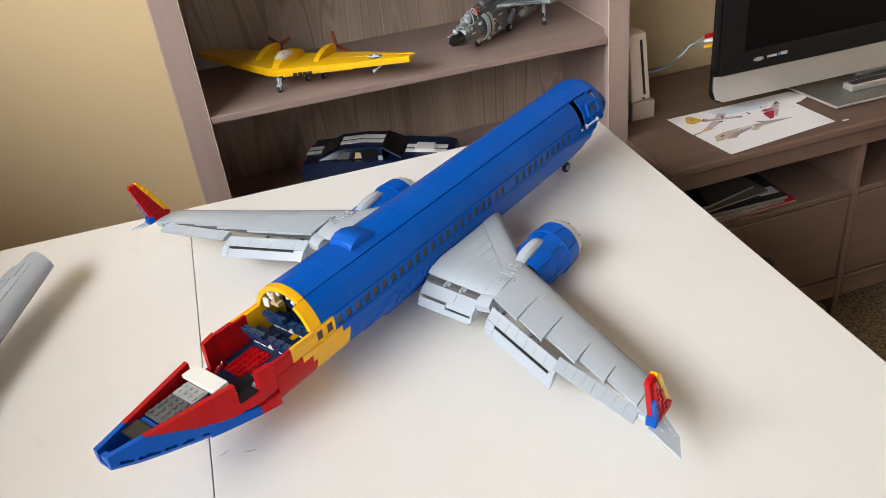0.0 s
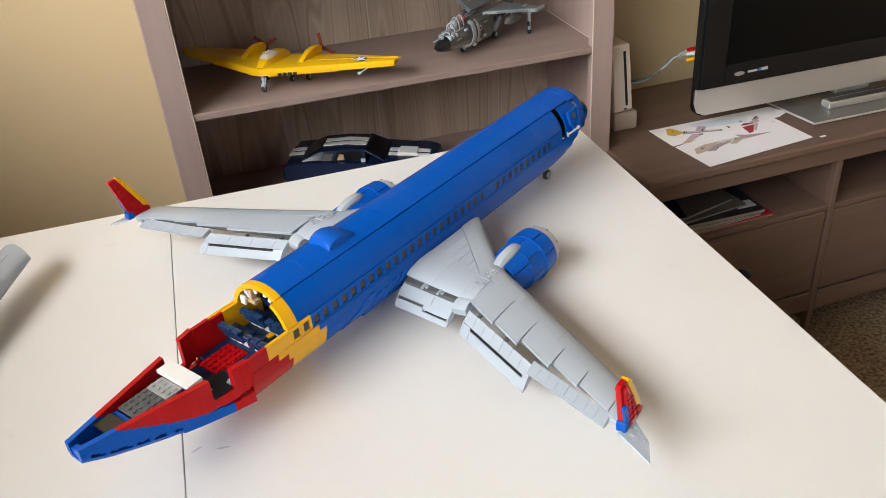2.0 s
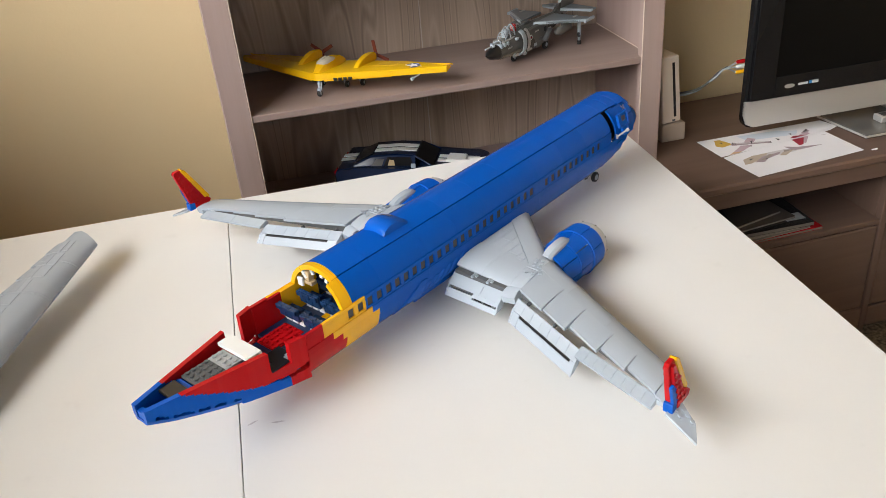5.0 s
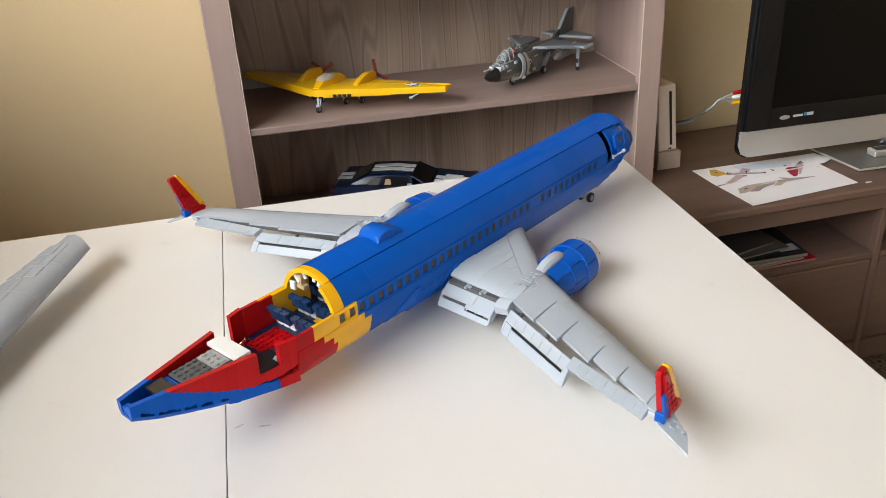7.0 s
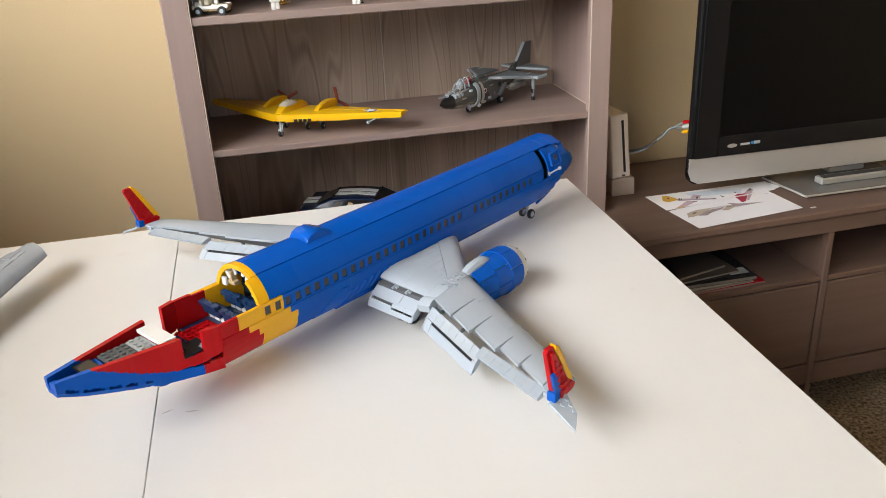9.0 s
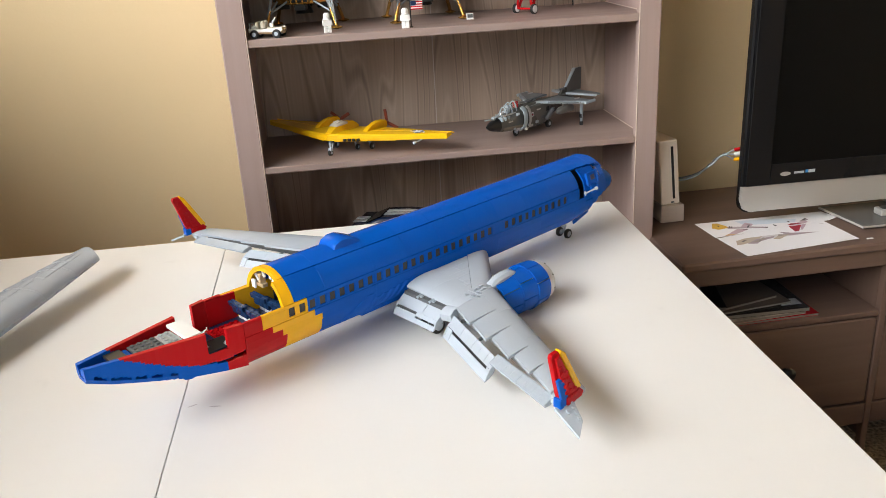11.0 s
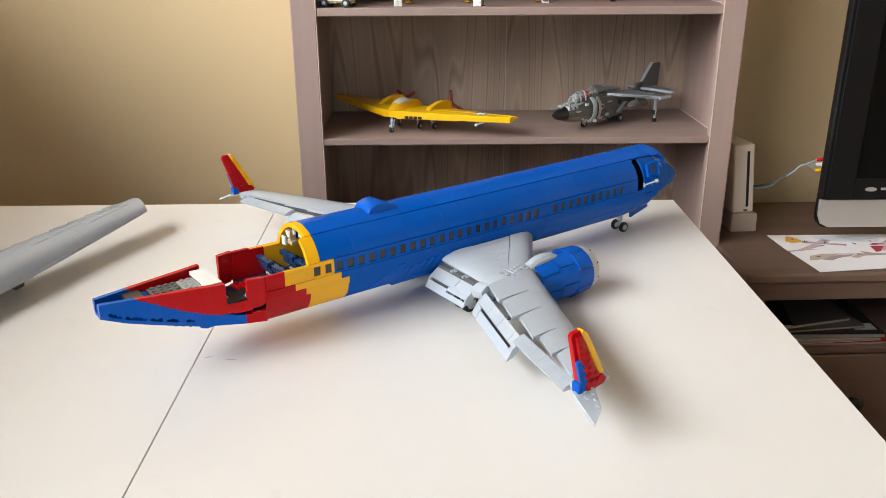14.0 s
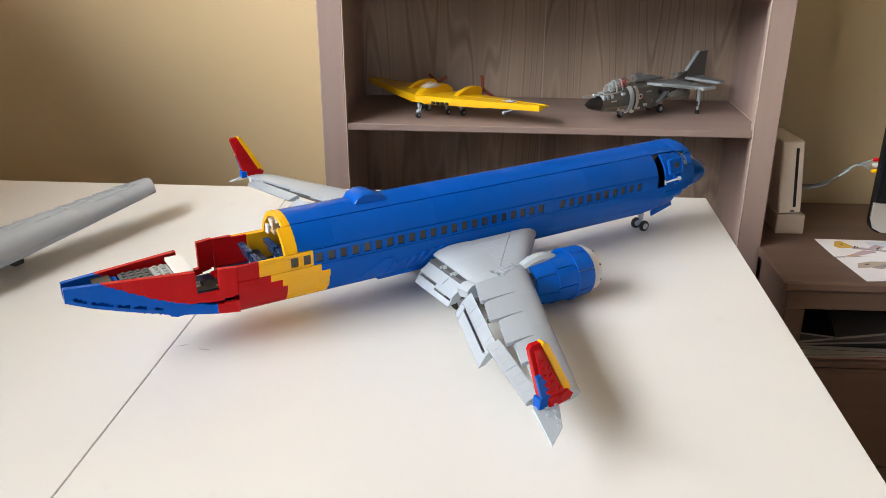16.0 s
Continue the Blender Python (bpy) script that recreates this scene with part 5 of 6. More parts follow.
        turned(bm, mm(-62, s * 58, 46), (1, 0, 0), [(0, 0.002), (0.008, 0.008), (0.05, 0.009), (0.062, 0.006), (0.066, 0.0025)], 14)
        block(bm, mm(-50, s * 56, 52), mm(-20, s * 60, 64))
        part("drop_tank", bm, OLIVE, w, smooth=40)
        bm = bmesh.new()
        block(bm, mm(-4, -5, -3), mm(30, 5, 3), 0.001, pose(-0.02, s * 0.03, 0.044, 0, 35, 0))
        part("nozzle", bm, DGREY, t)
        # tailplane
        bm = bmesh.new()
        prism(bm, [mm(-112, s * 6, 62), mm(-150, s * 62, 55), mm(-170, s * 62, 55), mm(-160, s * 6, 61)], mm(0, 0, 4), 0.0008)
        tail = part("tailplane", bm, WINGGREY, t)
        bm = bmesh.new()
        q = [mm(-106, s * 6, 61.4), mm(-146, s * 63, 54.4)]
        prism(bm, [q[0], q[1], q[1] - mm(8, 0, 0), q[0] - mm(8, 0, 0)], mm(0, 0, 5.4), 0.0006)
        part("leading_brick", bm, BLUEGREY, tail)
    bm = bmesh.new()
    prism(bm, [mm(-84, -3, 63), mm(-100, -3, 74), mm(-116, -3, 78), mm(-152, -3, 116), mm(-178, -3, 116), mm(-176, -3, 63)], mm(0, 6, 0), 0.001)
    fin = part("tail_fin", bm, OLIVE, t, "dark grey tail fin")
    bm = bmesh.new()
    prism(bm, [mm(-112, -3.6, 76), mm(-117, -3.6, 79.5), mm(-153, -3.6, 117), mm(-147, -3.6, 117)], mm(0, 7.2, 0), 0.0006)
    part("fin_edge", bm, BLUEGREY, fin)
    bm = bmesh.new()
    for u in (-96, -104):
        block(bm, mm(u - 3, -3.4, 73), mm(u + 3, 3.4, 77), 0.0005)
        part("crown_brick", bm, DGREY, t)
        bm = bmesh.new()
    block(bm, mm(44, -4, 69), mm(20, 4, 72), 0.0005)
    part("crown_brick", bm, DGREY, t)
    bm = bmesh.new()
    tube(bm, mm(78, 0, 24), mm(82, 0, 8), 3 * MM, n=8)
    block(bm, mm(74, -9, 12), mm(84, -4, 24), 0.0008)
    block(bm, mm(82, 3, 10), mm(90, 9, 22), 0.0008)
    part("nose_strut", bm, GREY, t, "light grey nose gear leg")
    for u, v, w, du, dv, dw in ((88, -14, 12, 8, 5, 12), (72, 10, 13, 9, 4, 8), (96, -4, 15, 5, 8, 6)):
        bm = bmesh.new()
        block(bm, mm(u, v, w), mm(u + du, v + dv, w + dw), 0.0008)
        part("gear_cover", bm, WHITE, t)
    small_wheel(t, mm(80, 0, 8), 0.008, 0.006)
    bm = bmesh.new()
    tube(bm, mm(-24, 0, 26), mm(-24, 0, 9), 3 * MM, n=8)
    tube(bm, mm(-24, -16, 9.5), mm(-24, 16, 9.5), 2 * MM, n=8)
    part("main_strut", bm, DGREY, t)
    for s in (1, -1):
        small_wheel(t, mm(-24, s * 15, 9.5), 0.0095, 0.007)


jump_jet()


def sports_car():
    """Dark blue fastback with white stripes, standing on the lower shelf."""
    t = empty("model_car", pose(-0.080, 2.132, S_LOW, 0, 0, -25) @ Matrix.Diagonal((1.0, 0.95, 0.875, 1)), "dark blue toy-brick coupe with white stripes on the lower shelf", "model car")
    NAVY = plastic("midnight_blue_plastic", (0.004, 0.014, 0.050), 0.25)

    def skin(name, mat, prof, half, low, label="", bevel=0.003):
        bm = bmesh.new()
        prism(bm, [mm(u, -half, w) for u, w in prof] + [mm(prof[-1][0], -half, low), mm(prof[0][0], -half, low)], mm(0, 2 * half, 0), bevel)
        return part(name, bm, mat, t, label)

    skin("body", NAVY, [(-168, 50), (-160, 64), (-96, 68), (60, 64), (150, 58), (166, 50), (168, 30)], 67, 16)
    bm = bmesh.new()
    rings = []
    for u, h, w in ((-126, 50, 69), (-84, 46, 90), (-30, 45, 95), (16, 46, 92)):
        rings.append([mm(u, -h - 6, 66), mm(u, -h, w - 3), mm(u, -h + 5, w), mm(u, h - 5, w), mm(u, h, w - 3), mm(u, h + 6, 66)])
    loft(bm, rings)
    part("roof", bm, NAVY, t, smooth=20)
    bm = bmesh.new()
    prism(bm, [mm(16, -43, 91), mm(54, -51, 66), mm(54, 51, 66), mm(16, 43, 91)], mm(0.8, 0, 0.8))
    screen = part("windscreen", bm, TVBLACK, t, "dark windscreen")
    bm = bmesh.new()
    for v in (-1, 1):
        tube(bm, mm(14, v * 44, 91.5), mm(56, v * 52.5, 66), 0.0022, n=8)
    tube(bm, mm(16, -43, 92), mm(16, 43, 92), 0.0012, n=8)
    part("screen_frame", bm, NAVY, screen)
    bm = bmesh.new()
    prism(bm, [mm(-84, -36, 91.5), mm(-122, -40, 71.5), mm(-122, 40, 71.5), mm(-84, 36, 91.5)], mm(-0.6, 0, 1.2))
    part("rear_window", bm, TVBLACK, t)
    for s in (1, -1):
        # solid black panel for the opening: the cabin's shade is in its colour
        bm = bmesh.new()
        prism(bm, [mm(12, s * 52.4, 68), mm(6, s * 47.6, 89), mm(-46, s * 47.4, 89), mm(-56, s * 52.4, 68)], mm(0, s * 0.9, 0))
        part("side_window", bm, TVBLACK, t, "black panel put in for the shaded cabin behind the side window")
        bm = bmesh.new()
        prism(bm, [mm(-30, s * 52.6, 69), mm(-32, s * 49.6, 82), mm(-42, s * 49.4, 83), mm(-46, s * 52.6, 69)], mm(0, s * 1.2, 0))
        part("seat", bm, TAN, t, "tan seat behind the side window")
        bm = bmesh.new()
        prism(bm, [mm(-60, s * 52.4, 67.5), mm(-54, s * 47.8, 84), mm(-72, s * 47.6, 84), mm(-84, s * 52.4, 67.5)], mm(0, s * 1.4, 0))
        part("quarter_panel", bm, GLASS, t)
        for q in ([(-82, 92.0), (-30, 96.4), (14, 93.8)], [(-164, 66.2), (-130, 69.6)], [(60, 65.2), (150, 59.2)]):
            bm = bmesh.new()
            loft(bm, [[mm(u, s * 4, w), mm(u, s * 20, w), mm(u, s * 20, w - 1.6), mm(u, s * 4, w - 1.6)] for u, w in q])
            part("stripe", bm, WHITE, t, "white stripe")
        for u in (-104, 104):
            small_wheel(t, mm(u, s * 60, 20), 0.020, 0.014)
        bm = bmesh.new()
        block(bm, mm(-171, s * 34, 44), mm(-168, s * 58, 54), 0.0008)
        part("tail_lamp", bm, RED, t)
    bm = bmesh.new()
    prism(bm, [mm(78, -17, 63), mm(84, -17, 71), mm(122, -15, 67), mm(124, -15, 61)], mm(0, 34, 0), 0.001)
    part("bonnet_scoop", bm, WHITE, t, "white bonnet scoop")
    bm = bmesh.new()
    block(bm, mm(8, -62, 66), mm(18, -56, 76), 0.001)
    part("mirror", bm, GREY, t)


sports_car()


def lander(x, y, turn, label):
    """A toy-brick moon lander on four splayed gold legs."""
    t = empty("model_lander", pose(x, y, S_UP, 0, 0, turn), label, "model spacecraft")
    bm = bmesh.new()
    pts = [(0.062 * math.cos(radians(45 * i + 22.5)), 0.062 * math.sin(radians(45 * i + 22.5)), 0.052) for i in range(8)]
    prism(bm, pts, (0, 0, 0.062), 0.002)
    body = part("descent_stage", bm, GOLD, t, "gold and black lower stage")
    for i in range(4):
        m = Matrix.Rotation(radians(90 * i), 4, "Z")
        bm = bmesh.new()
        block(bm, (0.0575, -0.022, 0.056), (0.062, 0.022, 0.110), 0.001, m)
        part("side_plate", bm, DARK, body)
        bm = bmesh.new()
        block(bm, (0.030, -0.012, 0.040), (0.060, 0.012, 0.0515), 0.001, m)
        part("lower_box", bm, DARK, body)
        for k in (-0.018, -0.006, 0.006, 0.018):
            bm = bmesh.new()
            block(bm, (0.0622, k - 0.0018, 0.056), (0.0640, k + 0.0018, 0.108), 0.0004, m)
            part("gold_rib", bm, GOLD, body)
    bm = bmesh.new()
    turned(bm, (0, 0, 0.030), (0, 0, 1), [(0, 0.020), (0.010, 0.016), (0.022, 0.008)], 18)
    part("engine_bell", bm, DARK, t, smooth=40)
    for i in range(4):
        a = radians(90 * i + 45)
        c, s = math.cos(a), math.sin(a)
        leg = new("leg")
        leg.parent = t
        foot = Vector((0.105 * c, 0.105 * s, 0))
        bm = bmesh.new()
        tube(bm, foot + Vector((0, 0, 0.006)), (0.070 * c, 0.070 * s, 0.10), 0.0030, n=8)
        tube(bm, foot.lerp(Vector((0.07 * c, 0.07 * s, 0.1)), 0.35), (0.050 * c - 0.02 * s, 0.050 * s + 0.02 * c, 0.062), 0.0020, n=8)
        tube(bm, foot.lerp(Vector((0.07 * c, 0.07 * s, 0.1)), 0.35), (0.050 * c + 0.02 * s, 0.050 * s - 0.02 * c, 0.062), 0.0020, n=8)
        part("strut", bm, GREY if "black" in label else DGREY, leg, smooth=40)
        bm = bmesh.new()
        tube(bm, foot + Vector((0, 0, 0.006)), foot.lerp(Vector((0.07 * c, 0.07 * s, 0.1)), 0.42), 0.0037, n=10)
        part("lower_strut", bm, GOLD, leg, smooth=40)
        bm = bmesh.new()
        turned(bm, foot, (0, 0, 1), [(0, 0.003), (0.0008, 0.006), (0.003, 0.0125), (0.0045, 0.0125), (0.0075, 0.004), (0.0085, 0.002)], 18)
        part("foot_pad", bm, GOLD, leg, smooth=30)
    bm = bmesh.new()
    block(bm, (-0.04, -0.045, 0.1145), (0.04, 0.045, 0.165), 0.006)
    block(bm, (0.04, -0.015, 0.125), (0.055, 0.015, 0.155), 0.003)
    part("ascent_stage", bm, DGREY if "black" in label else GREY, t)
    return t


l1 = lander(-0.295, 2.160, -8, "black and gold toy-brick moon lander on splayed legs")
bm = bmesh.new()
for s in (-0.006, 0.006):
    tube(bm, (0.105 * 0.7071, -0.105 * 0.7071 + s, 0.012), (0.062, -0.062 + s, 0.105), 0.0013, n=6)
for i in range(7):
    k = i / 7
    q = Vector((0.0742, -0.0742, 0.014)).lerp(Vector((0.062, -0.062, 0.105)), k)
    tube(bm, q + Vector((0, -0.006, 0)), q + Vector((0, 0.006, 0)), 0.0010, n=6)
part("ladder", bm, GREY, l1, "grey ladder")
lander(-0.035, 2.160, 2, "grey and gold toy-brick moon lander on splayed legs")


def rover():
    t = empty("model_rover", pose(-0.370, 2.008, S_UP, 0, 0, -18) @ Matrix.Scale(1.28, 4), "small tan and white toy-brick moon buggy on the upper shelf", "model vehicle")
    cream = plastic("cream_plastic", (0.66, 0.60, 0.48), 0.3)
    bm = bmesh.new()
    block(bm, mm(-26, -8, 6), mm(26, 8, 10), 0.0008)
    block(bm, mm(12, -9, 10), mm(28, 9, 15), 0.002)
    part("chassis", bm, TAN, t)
    for v in (-10.5, 8):
        bm = bmesh.new()
        prism(bm, [mm(-28, v, 9), mm(24, v, 9), mm(27, v, 12), mm(26, v, 16), mm(8, v, 15), mm(-6, v, 13), mm(-28, v, 15)], mm(0, 2.5, 0), 0.0005)
        part("side_rail", bm, WHITE, t)
    bm = bmesh.new()
    for v in (-6, 6):
        turned(bm, mm(-5, v, 15), (0, 0, 1), [(0, 0.0036), (0.001, 0.0046), (0.008, 0.0042), (0.011, 0.002)], 12)
        block(bm, mm(0, v - 3, 13), mm(9, v + 3, 17), 0.001, pose(0, 0, 0, 0, 6, 0))
    part("cargo", bm, cream, t)
    bm = bmesh.new()
    for v in (-10, 2):
        block(bm, mm(-10, v, 10), mm(2, v + 8, 14), 0.0008)
        block(bm, mm(-14, v, 10), mm(-10, v + 8, 26), 0.0008, pose(0, 0, 0, 0, -6, 0))
    part("seat", bm, cream, t)
    bm = bmesh.new()
    for i in range(4):
        tube(bm, mm(-26, -9, 13 + 3 * i), mm(-26, 9, 13 + 3 * i), 0.9 * MM, n=6)
    for s in (-9, 9):
        tube(bm, mm(-26, s, 10), mm(-26, s, 23), 1.0 * MM, n=6)
    part("rack", bm, GREY, t)
    bm = bmesh.new()
    block(bm, mm(-24, -8, 10), mm(-15, 8, 19), 0.001)
    block(bm, mm(4, -3, 10), mm(10, 3, 22), 0.001)
    tube(bm, mm(8, 0, 22), mm(14, 0, 30), 1.4 * MM, n=8)
    part("equipment", bm, WHITE, t)
    for u in (-18, 18):
        for s in (1, -1):
            small_wheel(t, mm(u, s * 13, 6.6), 0.0066, 0.005)


rover()


def toy_figure(x, y, turn, label):
    """A plain white block figure, one mesh."""
    bm = bmesh.new()
    for s in (1, -1):
        block(bm, mm(-3.5, s * 0.3, 0), mm(4, s * 7.6, 13), 0.0008)
        block(bm, mm(-3, s * 8.2, 13.5), mm(4, s * 12, 25), 0.0014, pose(0, 0, 0, s * 6, 0, 0))
    prism(bm, [mm(-3.8, -8, 13.4), mm(-3.8, 8, 13.4), mm(-3.8, 6, 26), mm(-3.8, -6, 26)], mm(7.8, 0, 0), 0.0006)
    block(bm, mm(-9, -7, 14), mm(-4, 7, 28), 0.0012)
    turned(bm, mm(0, 0, 26), (0, 0, 1), [(0, 0.004), (0.001, 0.0066), (0.009, 0.0068), (0.013, 0.0045), (0.0135, 0.002)], 16)
    return tagged(part("toy_figure", bm, WHITE, at=pose(x, y, S_UP, 0, 0, turn)), label, "toy figure")


toy_figure(-0.252, 2.012, -80, "small white toy-brick figure standing by the lander")
toy_figure(-0.095, 1.999, -95, "small white toy-brick figure beside a flag")
fl = empty("toy_flag", pose(-0.083, 2.004, S_UP), "tiny striped flag on a thin dark pole", "flag")
bm = bmesh.new()
tube(bm, (0, 0, 0), (0, 0, 0.052), 0.0012, n=8)
turned(bm, (0, 0, 0), (0, 0, 1), [(0, 0.004), (0.002, 0.004), (0.0025, 0.001)], 10)
part("pole", bm, DARK, fl)
bm = bmesh.new()
block(bm, (0.001, -0.0006, 0.034), (0.025, 0.0006, 0.0515))
cloth = part("cloth", bm, WHITE, fl)
bm = bmesh.new()
for i in range(4):
    block(bm, (0.001, -0.0009, 0.0342 + 0.0046 * i), (0.025, -0.00065, 0.0366 + 0.0046 * i))
part("red_stripe", bm, RED, cloth)
bm = bmesh.new()
block(bm, (0.001, -0.0012, 0.0425), (0.012, -0.00095, 0.0513))
part("blue_corner", bm, NAVY, cloth)
pk = empty("toy_console", pose(0.052, 2.070, S_UP, 0, 0, 6), "tiny white tile with grey bars leaning on a block", "toy part")
bm = bmesh.new()
prism(bm, [(-0.0075, 0, 0.0), (0.0075, 0, 0.0), (0.0075, 0.003, 0.013), (-0.0075, 0.003, 0.013)], (0, 0.003, 0), 0.0004)
part("tile", bm, WHITE, pk)
bm = bmesh.new()
prism(bm, [(-0.006, -0.0008, 0.004), (0.006, -0.0008, 0.004), (0.006, 0.0008, 0.011), (-0.006, 0.0008, 0.011)], (0, 0.0006, 0))
part("grey_print", bm, DGREY, pk)


def red_triplane():
    t = empty("model_triplane", pose(0.224, 2.142, S_UP, 0, 0, 216) @ Matrix.Scale(1.15, 4), "bright red toy-brick propeller plane on the upper shelf", "model airplane")
    bm = bmesh.new()
    loft(bm, [[mm(u, h * math.sin(2 * math.pi * i / 10), c + k * math.cos(2 * math.pi * i / 10)) for i in range(10)] for u, h, c, k in ((62, 14, 62, 16), (40, 17, 58, 19), (0, 15, 50, 20), (-60, 8, 36, 13), (-110, 3, 28, 6))])
    part("fuselage", bm, RED, t, smooth=30)
    for w in (52, 84, 112):
        bm = bmesh.new()
        prism(bm, [mm(52, -120, w), mm(52, 120, w), mm(20, 124, w), mm(20, -124, w)], mm(0, 0, 4), 0.001)
        part("wing", bm, RED, t)
    for s in (1, -1):
        for p, q, r in ((mm(44, s * 14, 54), mm(44, s * 14, 113), 1.8), (mm(44, s * 96, 54), mm(44, s * 96, 113), 1.8), (mm(48, s * 12, 52), mm(44, s * 18, 9), 2.6), (mm(24, s * 12, 48), mm(42, s * 18, 9), 2.6)):
            bm = bmesh.new()
            tube(bm, p, q, r * MM, n=8)
            part("strut", bm, RED, t)
    bm = bmesh.new()
    tube(bm, mm(44, -20, 9), mm(44, 20, 9), 2 * MM, n=8)
    part("axle", bm, RED, t)
    for s in (1, -1):
        bm = bmesh.new()
        turned(bm, mm(44, s * 19, 9), (0, s, 0), [(0, 0.004), (0.0002, 0.009), (0.005, 0.009), (0.0052, 0.007)], 18)
        wl = part("tyre", bm, RUBBER, t, smooth=40)
        bm = bmesh.new()
        turned(bm, mm(44, s * 24.2, 9), (0, s, 0), [(0, 0.0068), (0.0004, 0.0068), (0.0010, 0.001)], 18)
        turned(bm, mm(44, s * 18.8, 9), (0, -s, 0), [(0, 0.0068), (0.0004, 0.0068), (0.0010, 0.001)], 18)
        part("wheel_disc", bm, WHITE, wl, smooth=40)
    bm = bmesh.new()
    tube(bm, mm(-104, 0, 26), mm(-108, 0, 0), 1.6 * MM, n=8)
    part("tail_skid", bm, DARK, t)


red_triplane()


# ---- on the television bench ----
def console():
    t = empty("game_console", pose(0.506, 2.034, NTOP), "slim white game console upright in a grey stand on the bench", "game console")
    bm = bmesh.new()
    prism(bm, [(-0.020, 0, 0), (0.039, 0, 0), (0.037, 0, 0.043), (-0.020, 0, 0.043)], (0, 0.16, 0), 0.002)
    part("stand", bm, material("grey_stand_plastic", (0.45, 0.375, 0.31), 0.45), t, "grey wedge stand")
    bm = bmesh.new()
    m = pose(0, 0, 0.0435, -3, -4, 0)
    block(bm, (-0.018, 0.004, 0.001), (0.028, 0.150, 0.155), 0.003, m)
    CREAM = material("cream_white_plastic", (0.74, 0.65, 0.56), 0.35)
    body = part("body", bm, CREAM, t)
    bm = bmesh.new()
    block(bm, (0.0105, 0.0034, 0.014), (0.0165, 0.0040, 0.140), 0, m)
    part("disc_slot", bm, DARK, body, "dark upright disc slot")
    bm = bmesh.new()
    for z0, z1 in ((0.118, 0.128), (0.092, 0.101), (0.020, 0.032)):
        block(bm, (-0.004, 0.0035, z0), (0.003, 0.0041, z1), 0, m)
        part("button", bm, CREAM, body)
        bm = bmesh.new()
    block(bm, (0.006, 0.0035, 0.004), (0.014, 0.0041, 0.008), 0, m)
    part("badge", bm, DGREY, body)


console()


def television():
    t = empty("television", pose(0.637, 1.955, NTOP, 0, 0, -1.5), "flat black television with a silver lower strip on a glass foot", "television")
    W, Z0, Z1 = 0.80, 0.033, 0.560
    bm = bmesh.new()
    pts = []
    for cx, cz, a0 in ((0.028, Z0 + 0.024, 180), (W - 0.028, Z0 + 0.024, 270), (W - 0.028, Z1 - 0.02, 0), (0.028, Z1 - 0.02, 90)):
        for k in range(5):
            a = radians(a0 + 90 * k / 4)
            pts.append((cx + 0.024 * math.cos(a), 0.002, cz + 0.024 * math.sin(a)))
    prism(bm, pts, (0, 0.022, 0), 0.004)
    block(bm, (0.09, 0.023, Z0 + 0.06), (W - 0.09, 0.085, Z1 - 0.06), 0.01)
    case = part("casing", bm, TVBLACK, t)
    bm = bmesh.new()
    z = 0.098
    pts = [(0.004, -0.001, z), (0.004, -0.001, Z0 + 0.03), (0.010, -0.001, Z0 + 0.012), (0.028, -0.001, Z0 + 0.003), (W - 0.028, -0.001, Z0 + 0.003), (W - 0.010, -0.001, Z0 + 0.012), (W - 0.004, -0.001, Z0 + 0.03), (W - 0.004, -0.001, z)]
    prism(bm, pts, (0, 0.012, 0), 0.001)
    part("speaker_strip", bm, SILVER, t, "silver speaker strip")
    bm = bmesh.new()
    block(bm, (0.070, 0.0005, 0.1465), (W - 0.070, 0.004, Z1 - 0.055))
    part("screen", bm, SCREEN, case, "switched-off dark screen")
    bm = bmesh.new()
    for a, b in (((0.012, -0.004, 0.0985), (0.0695, 0.004, Z1 - 0.012)), ((W - 0.0695, -0.004, 0.0985), (W - 0.012, 0.004, Z1 - 0.012)), ((0.070, -0.004, 0.0985), (W - 0.070, 0.004, 0.1465)), ((0.070, -0.004, Z1 - 0.0545), (W - 0.070, 0.004, Z1 - 0.012))):
        block(bm, a, b, 0.001)
    part("bezel", bm, TVBLACK, t)
    # small marks on the bezel: an oval badge and two bars
    bm = bmesh.new()
    tube(bm, (0.105, -0.0045, 0.122), (0.105, -0.0040, 0.122), 0.0085, n=20)
    bmesh.ops.scale(bm, vec=(1.5, 1, 0.55), verts=bm.verts, space=Matrix.Translation((-0.105, 0, -0.122)))
    part("badge", bm, SILVER, t)
    bm = bmesh.new()
    block(bm, (0.126, -0.0045, 0.1205), (0.150, -0.0040, 0.1255))
    block(bm, (0.160, -0.0045, 0.1205), (0.176, -0.0040, 0.1275))
    part("mark", bm, material("pale_print", (0.45, 0.46, 0.47), 0.5), t)
    bm = bmesh.new()
    block(bm, (0.153, -0.0045, 0.1205), (0.159, -0.0040, 0.1275))
    part("mark", bm, material("blue_print", (0.02, 0.20, 0.50), 0.5), t)
    # foot
    bm = bmesh.new()
    pts = [(0.258, -0.086, 0.0), (0.540, -0.086, 0.0), (0.560, 0.06, 0.0), (0.240, 0.06, 0.0)]
    prism(bm, pts, (0, 0, 0.009), 0.002)
    foot = part("foot", bm, GLASS, t, "grey glass foot")
    bm = bmesh.new()
    tube(bm, (0.256, -0.087, 0.006), (0.542, -0.087, 0.006), 0.0025, n=8)
    tube(bm, (0.256, -0.087, 0.006), (0.238, 0.06, 0.006), 0.0025, n=8)
    part("foot_rim", bm, SILVER, foot, smooth=40)
    bm = bmesh.new()
    block(bm, (0.330, -0.040, 0.0092), (0.560, -0.010, 0.024), 0.002)
    bar = part("foot_bar", bm, SILVER, t)
